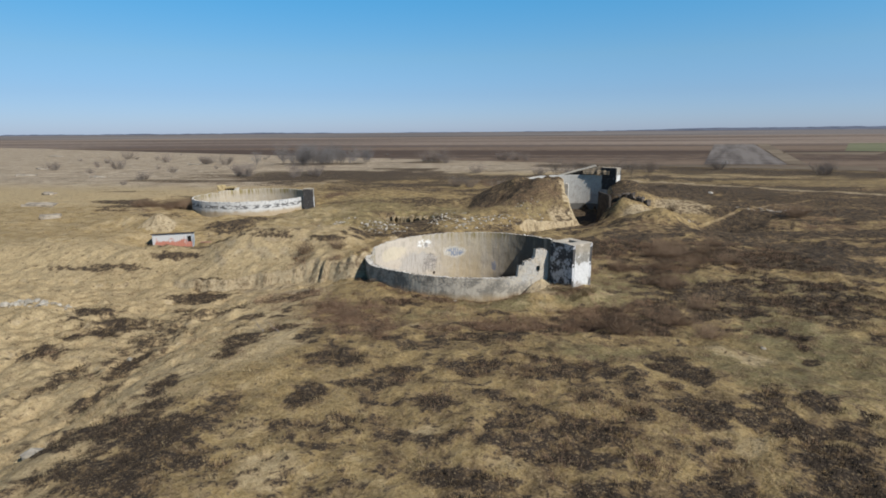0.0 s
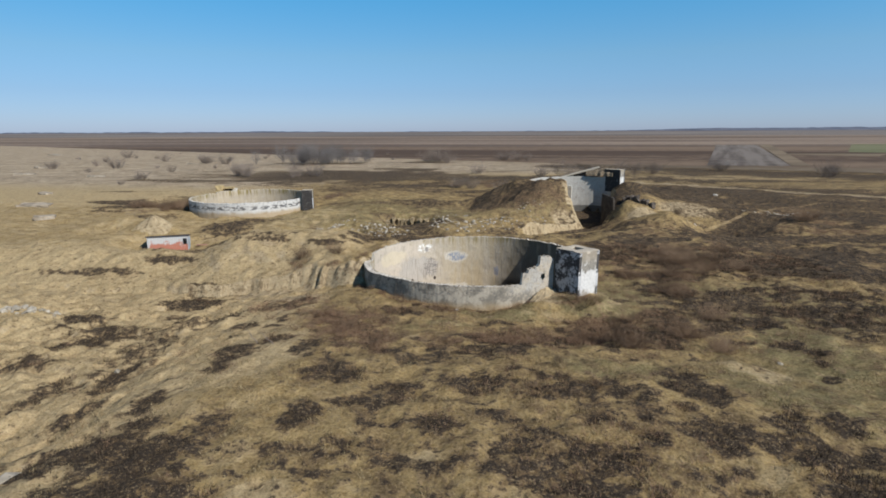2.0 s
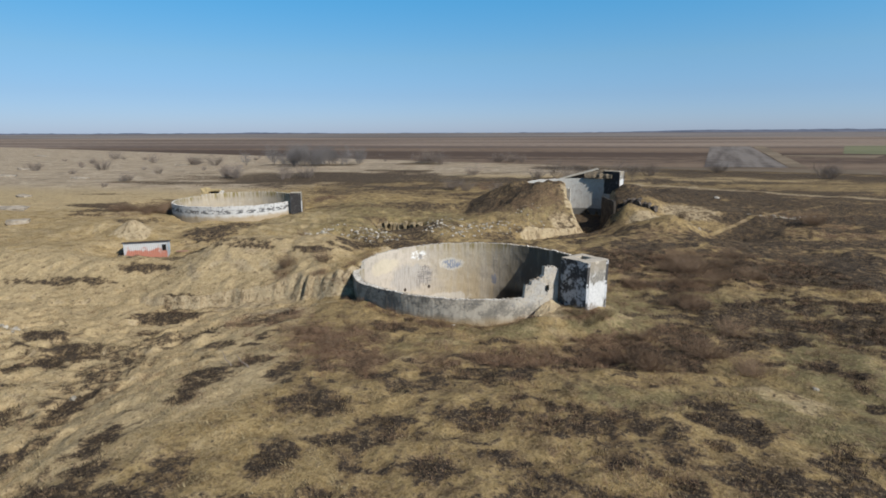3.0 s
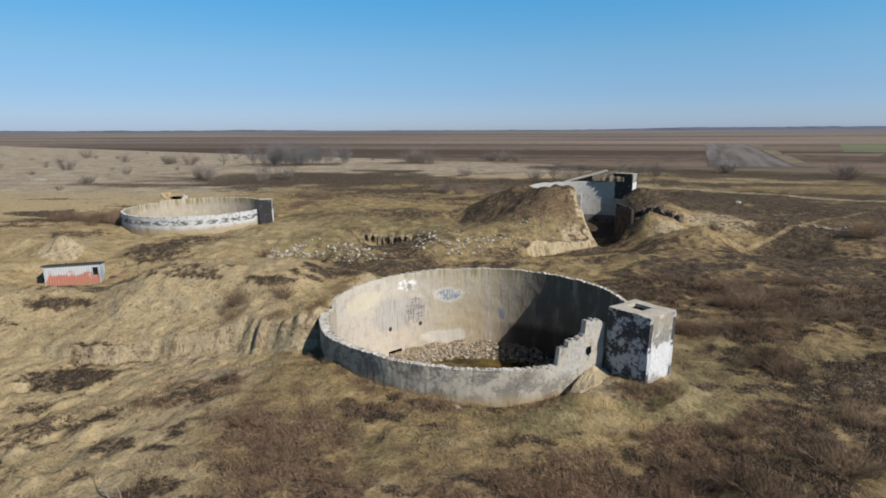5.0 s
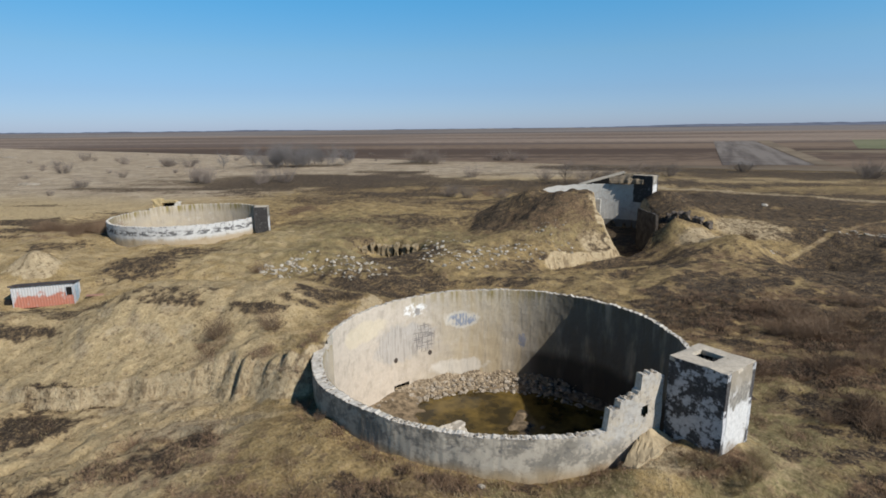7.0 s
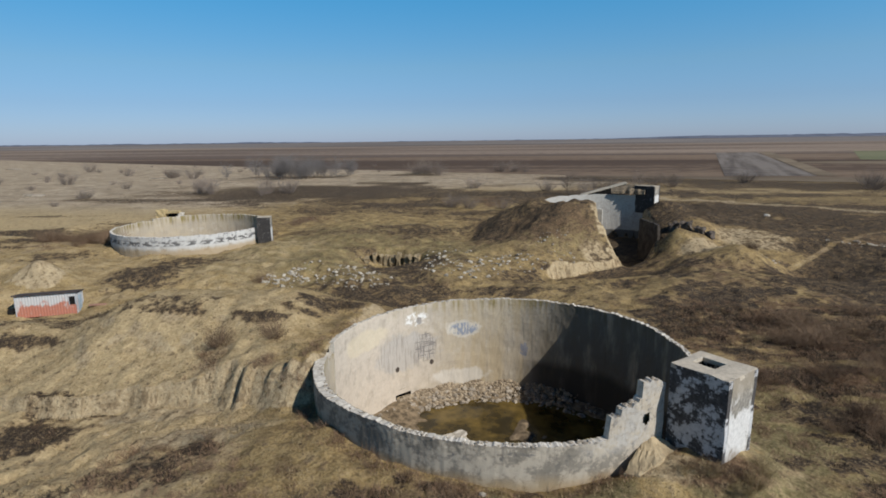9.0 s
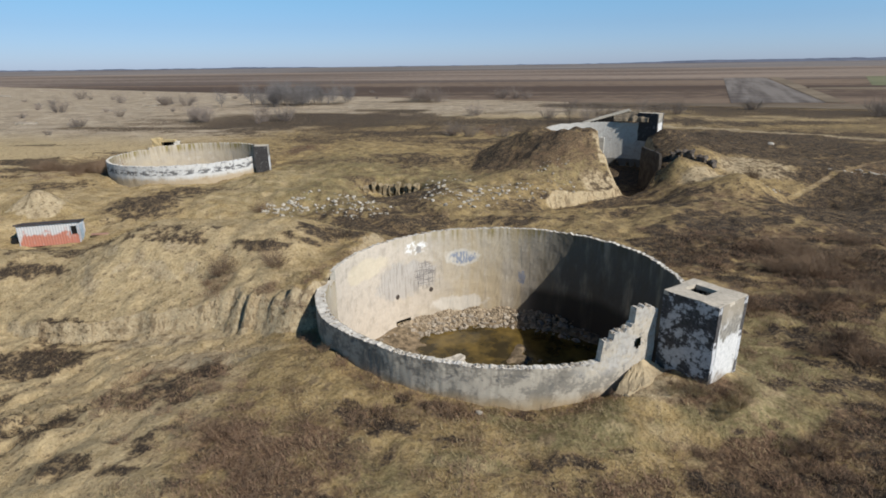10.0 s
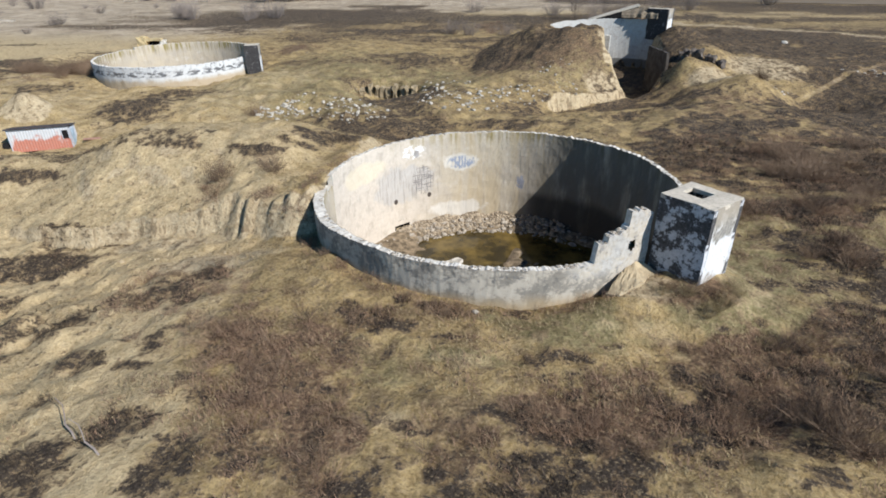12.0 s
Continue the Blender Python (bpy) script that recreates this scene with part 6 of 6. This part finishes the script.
for cx, cy, rx, ry, much in THICKET:
    for _ in range(int(2 + min(rx * ry, 12) * 1.1 * much)):
        a, r = random.uniform(0, 6.283), random.random() ** 0.6
        x, y = cx + math.cos(a) * r * rx, cy + math.sin(a) * r * ry
        if not near_tank(x, y):
            plant(SHRUBS, x, y, random.uniform(0.5, 1.1), "leafless reddish-brown shrub in dry grass", "brown shrubs")
for x, y, size in ((9.6, -15.9, 2.2), (13.8, -13.0, 2.3), (15.5, -15.5, 2.0), (17.0, -8.5, 1.9), (19.1, 10.5, 2.6), (17.7, 10.6, 2.0), (16.8, 11.1, 1.8), (15.5, -1.0, 1.8), (13.8, -2.3, 1.4), (15.5, -2.8, 1.9), (12.4, 3.7, 1.6), (16.7, 3.8, 2.0), (20.3, 15.9, 1.9), (26.1, 18.7, 2.2), (8.8, -14.9, 2.0), (9.9, -10.4, 1.3), (19.6, 5.2, 1.9), (12.1, 5.6, 1.4), (24.5, 8.0, 2.2), (21.0, 6.5, 1.8), (19.4, 15.2, 2.4), (20.8, 12.8, 2.0), (23.5, 14.0, 2.2), (-22.6, 4.2, 2.0), (-18.7, 4.6, 1.9), (46, 43, 3.2), (48, 46, 3.0), (26, 40.5, 1.6), (-29.7, 25.8, 1.8), (-63, 46, 3.0), (-66, 43, 2.6), (-68, 47, 2.6)):
    plant(BIGSHRUBS, x, y, size, "large bushy leafless brown shrub", "brown shrubs")
thicket = random.Random(8)
for _ in range(12):
    plant(BIGSHRUBS, thicket.gauss(-70, 3.2), thicket.gauss(46.5, 2.4), thicket.uniform(1.8, 3.0), "large bushy leafless brown shrub beside the far tank", "brown shrubs")
for deg in (-160, -150, -139, -131, -122, -118, -109, -101, -97, -90, -84, -77, -73):
    r = TANK_R + random.uniform(0.35, 0.9)
    plant(SHRUBS, TANKS["near"][0] + math.cos(radians(deg)) * r, TANKS["near"][1] + math.sin(radians(deg)) * r, random.uniform(0.5, 0.95), "dry weed growing at the foot of the tank", "tank weeds", "weed")
for x, y, size in ((7.0, -8.1, 0.9), (5.6, -7.9, 0.8), (7.9, -7.4, 0.7), (6.3, -8.4, 0.75), (5.0, -7.6, 0.7), (6.0, -8.0, 0.95), (7.4, -7.9, 0.85), (8.3, -7.0, 0.7), (6.7, -7.9, 0.8)):
    plant(SHRUBS, x, y, size, "brown weeds at the foot of the valve chamber", "chamber weeds", "weed")


def dead_stalk(foot, tip, thick):
    """A bare, slightly crooked stalk leaning over the ground."""
    a, b = Vector((*foot, ground_z(*foot))), Vector((*tip, ground_z(*tip) + 0.9))
    verts, faces, steps = [], [], 5
    for k in range(steps + 1):
        p = a.lerp(b, k / steps) + Vector((0.06 * math.sin(2.1 * k), 0.05 * math.cos(1.7 * k), -0.1 if k == 0 else 0))
        r = thick * (1 - 0.75 * k / steps)
        verts += [tuple(p + Vector((r * math.cos(c), r * math.sin(c), 0))) for c in (0, 1.57, 3.14, 4.71)]
    for k in range(steps):
        for i in range(4):
            j = (i + 1) % 4
            faces.append((4 * k + i, 4 * k + j, 4 * k + 4 + j, 4 * k + 4 + i))
    me = bpy.data.meshes.new("dead_branch")
    me.from_pydata(verts, [], faces)
    me.materials.append(GREYTWIG)
    tagged(new("dead_branch", me), "dead grey branch leaning out of dry grass", "branch", "dead branches")


dead_stalk((-16.6, -18.4), (-18.2, -17.0), 0.05)
dead_stalk((-15.0, -19.2), (-16.6, -18.2), 0.045)
PALE = [shrub_mesh(36, 0.8, 0.009, STRAW, 0.9) for _ in range(2)]
for x, y, size in ((7.1, -8.7, 0.9), (7.6, -8.4, 0.8), (6.6, -9.0, 0.6), (5.9, -8.2, 0.7), (8.2, -7.6, 0.7), (4.9, -8.0, 0.6)):
    plant(PALE, x, y, size, "clump of tall bleached grass beside the chamber", "bleached grass clumps", "grass_clump")
for x, y, size in ((-167, 158, 5), (-226, 242, 6), (-136, 189, 5), (-150, 196, 4.5), (-147, 192, 4), (-90, 122, 5), (-95, 124, 4), (-74, 123, 5), (-68, 125, 4.5), (-41, 213, 7), (-34, 202, 5), (-46, 216, 5), (-4, 225, 5), (-10, 226, 4.5), (2, 223, 4), (-15, 140, 4), (6, 131, 4), (-110, 150, 3), (-180, 210, 5), (-130, 140, 3), (43, 143, 4), (94, 137, 5), (70, 160, 4), (101, 150, 3.5), (-190, 150, 4), (-120, 110, 3.0), (-12, 88, 3), (-16, 92, 3.2), (-5, 90, 2.8)):
    plant(GREYSHRUBS, x, y, size, "bare grey bush on the open plain", "plain bushes")


def build_tree(height, twig, label):
    """A leafless tree: trunk with limbs, and a crown of twigs."""
    tree = thing("bare_tree", label, "tree", group="bare trees")
    verts, faces = [], []
    twigs(verts, faces, (0, 0, -0.2), (0.03, 0.02, 1), height * 0.75, 0.09, 1, 0.7, 0.1)
    trunk = mesh_object("trunk", verts, faces, BARK, tree)
    verts, faces = [], []
    for _ in range(60):
        z, a = random.uniform(0.05, 0.75) * height, random.uniform(0, 6.283)
        twigs(verts, faces, (0, 0, z), (math.cos(a), math.sin(a), 0.9), height * 0.44, 0.022, 2, 0.8)
    mesh_object("crown", verts, faces, twig, tree)
    return tree


spots = [(-100, 196), (-90, 190), (11, 120), (15, 118), (18, 122), (22, 119), (30, 126), (34, 124), (12.5, 92), (17, 94)]
grove = random.Random(5)
spots += [(grove.gauss(-92, 8), grove.uniform(180, 212)) for _ in range(52)]
models = [build_tree(8.0, THINTWIG, "leafless grey tree in a dense grove"), build_tree(6.5, THINTWIG, "leafless grey tree in a dense grove"), build_tree(7.0, GREYTWIG, "small dark leafless tree behind the earth mound")]
near_mound = 0
for k, (x, y) in enumerate(spots):
    m = pose(x, y, ground_z(x, y), 0, 0, k * 67)
    model = models[2] if y < 150 else models[k % 2]
    if k < 2:
        models[k].matrix_world = m
    elif y < 150 and not near_mound:
        near_mound, model.matrix_world = 1, m @ Matrix.Scale(0.75, 4)
    else:
        tree = copy_thing(model, m)
        tree.scale = [random.uniform(0.7, 1.05) if y > 150 else random.uniform(0.55, 0.85)] * 3
for _ in range(46):
    x, y = random.uniform(-240, -66), random.uniform(70, 300)
    if not (-112 < x < -40 and y < 112) and x > -1.15 * y - 20:
        plant(GREYSHRUBS, x, y, random.uniform(0.9, 2.6), "low bare bush scattered over the pale plain", "plain bushes")


def build_blades(name, count, box, material, label, low, high, choose, blades=9, lean=(0.1, 0.7), wide=(0.005, 0.014), spread=0.13):
    """Tufts of narrow blades, joined into one mesh."""
    rng = np.random.default_rng(11 + count)
    x, y = rng.uniform(box[0], box[1], count), rng.uniform(box[2], box[3], count)
    keep = choose(x, y, rng.random(count))
    for cx, cy, _ in TANKS.values():
        keep &= np.hypot(x - cx, y - cy) > TANK_R + 0.3
    x, y = x[keep], y[keep]
    z = terrain(x, y)
    x, y, z = np.repeat(x, blades), np.repeat(y, blades), np.repeat(z, blades)
    n = len(x)
    a, h, lean, wide = rng.uniform(0, 6.283, n), rng.uniform(low, high, n), rng.uniform(*lean, n), rng.uniform(*wide, n)
    bx, by = x + rng.normal(0, spread, n), y + rng.normal(0, spread, n)
    sx, sy = -np.sin(a) * wide, np.cos(a) * wide
    tip = np.stack([bx + np.cos(a) * lean * h, by + np.sin(a) * lean * h, z + h], 1)
    co = np.stack([np.stack([bx - sx, by - sy, z - 0.03], 1), np.stack([bx + sx, by + sy, z - 0.03], 1), tip], 1).reshape(-1, 3)
    me = bpy.data.meshes.new(name)
    me.vertices.add(len(co))
    me.vertices.foreach_set("co", co.ravel())
    me.loops.add(len(co))
    me.loops.foreach_set("vertex_index", np.arange(len(co), dtype=np.int32))
    me.polygons.add(n)
    me.polygons.foreach_set("loop_start", np.arange(0, len(co), 3, dtype=np.int32))
    me.update(calc_edges=True)
    me.materials.append(material)
    return tagged(new(name, me), label, "grass", kind="stuff")


def fuzz(x, y):
    return 0.6 * value_noise(x * 0.5, y * 0.5, 31) + 0.5 * value_noise(x * 1.7, y * 1.7, 32)


build_blades("dry_grass", 70000, (-48, 34, -42, 20), STRAW, "short dry straw-coloured grass tufts on the steppe", 0.04, 0.15,
             lambda x, y, r: (fuzz(x, y) > -0.15 + 0.5 * r) & (r > burn_mask(x, y)), 8, (0.4, 1.9), (0.008, 0.022), 0.16)
build_blades("charred_weeds", 60000, (-48, 34, -42, 20), WEED, "charred and brown dead weeds on burnt ground", 0.06, 0.26,
             lambda x, y, r: burn_mask(x, y) + 0.5 * fuzz(x, y) > 0.5 + 0.6 * r, 8, (0.1, 0.8), (0.008, 0.025))
build_blades("brown_scrub", 60000, (-48, 34, -42, 22), SCRUBTWIG, "low reddish-brown dead scrub clumps", 0.06, 0.26,
             lambda x, y, r: (scrub_mask(x, y) + 0.6 * fuzz(x, y) > 0.3 + 0.6 * r) | ((np.abs(np.hypot(x + 2.9, y - 2.8) - 12.0) < 0.5) & (r > 0.25)), 16, (0.4, 2.0), (0.006, 0.016), 0.2)
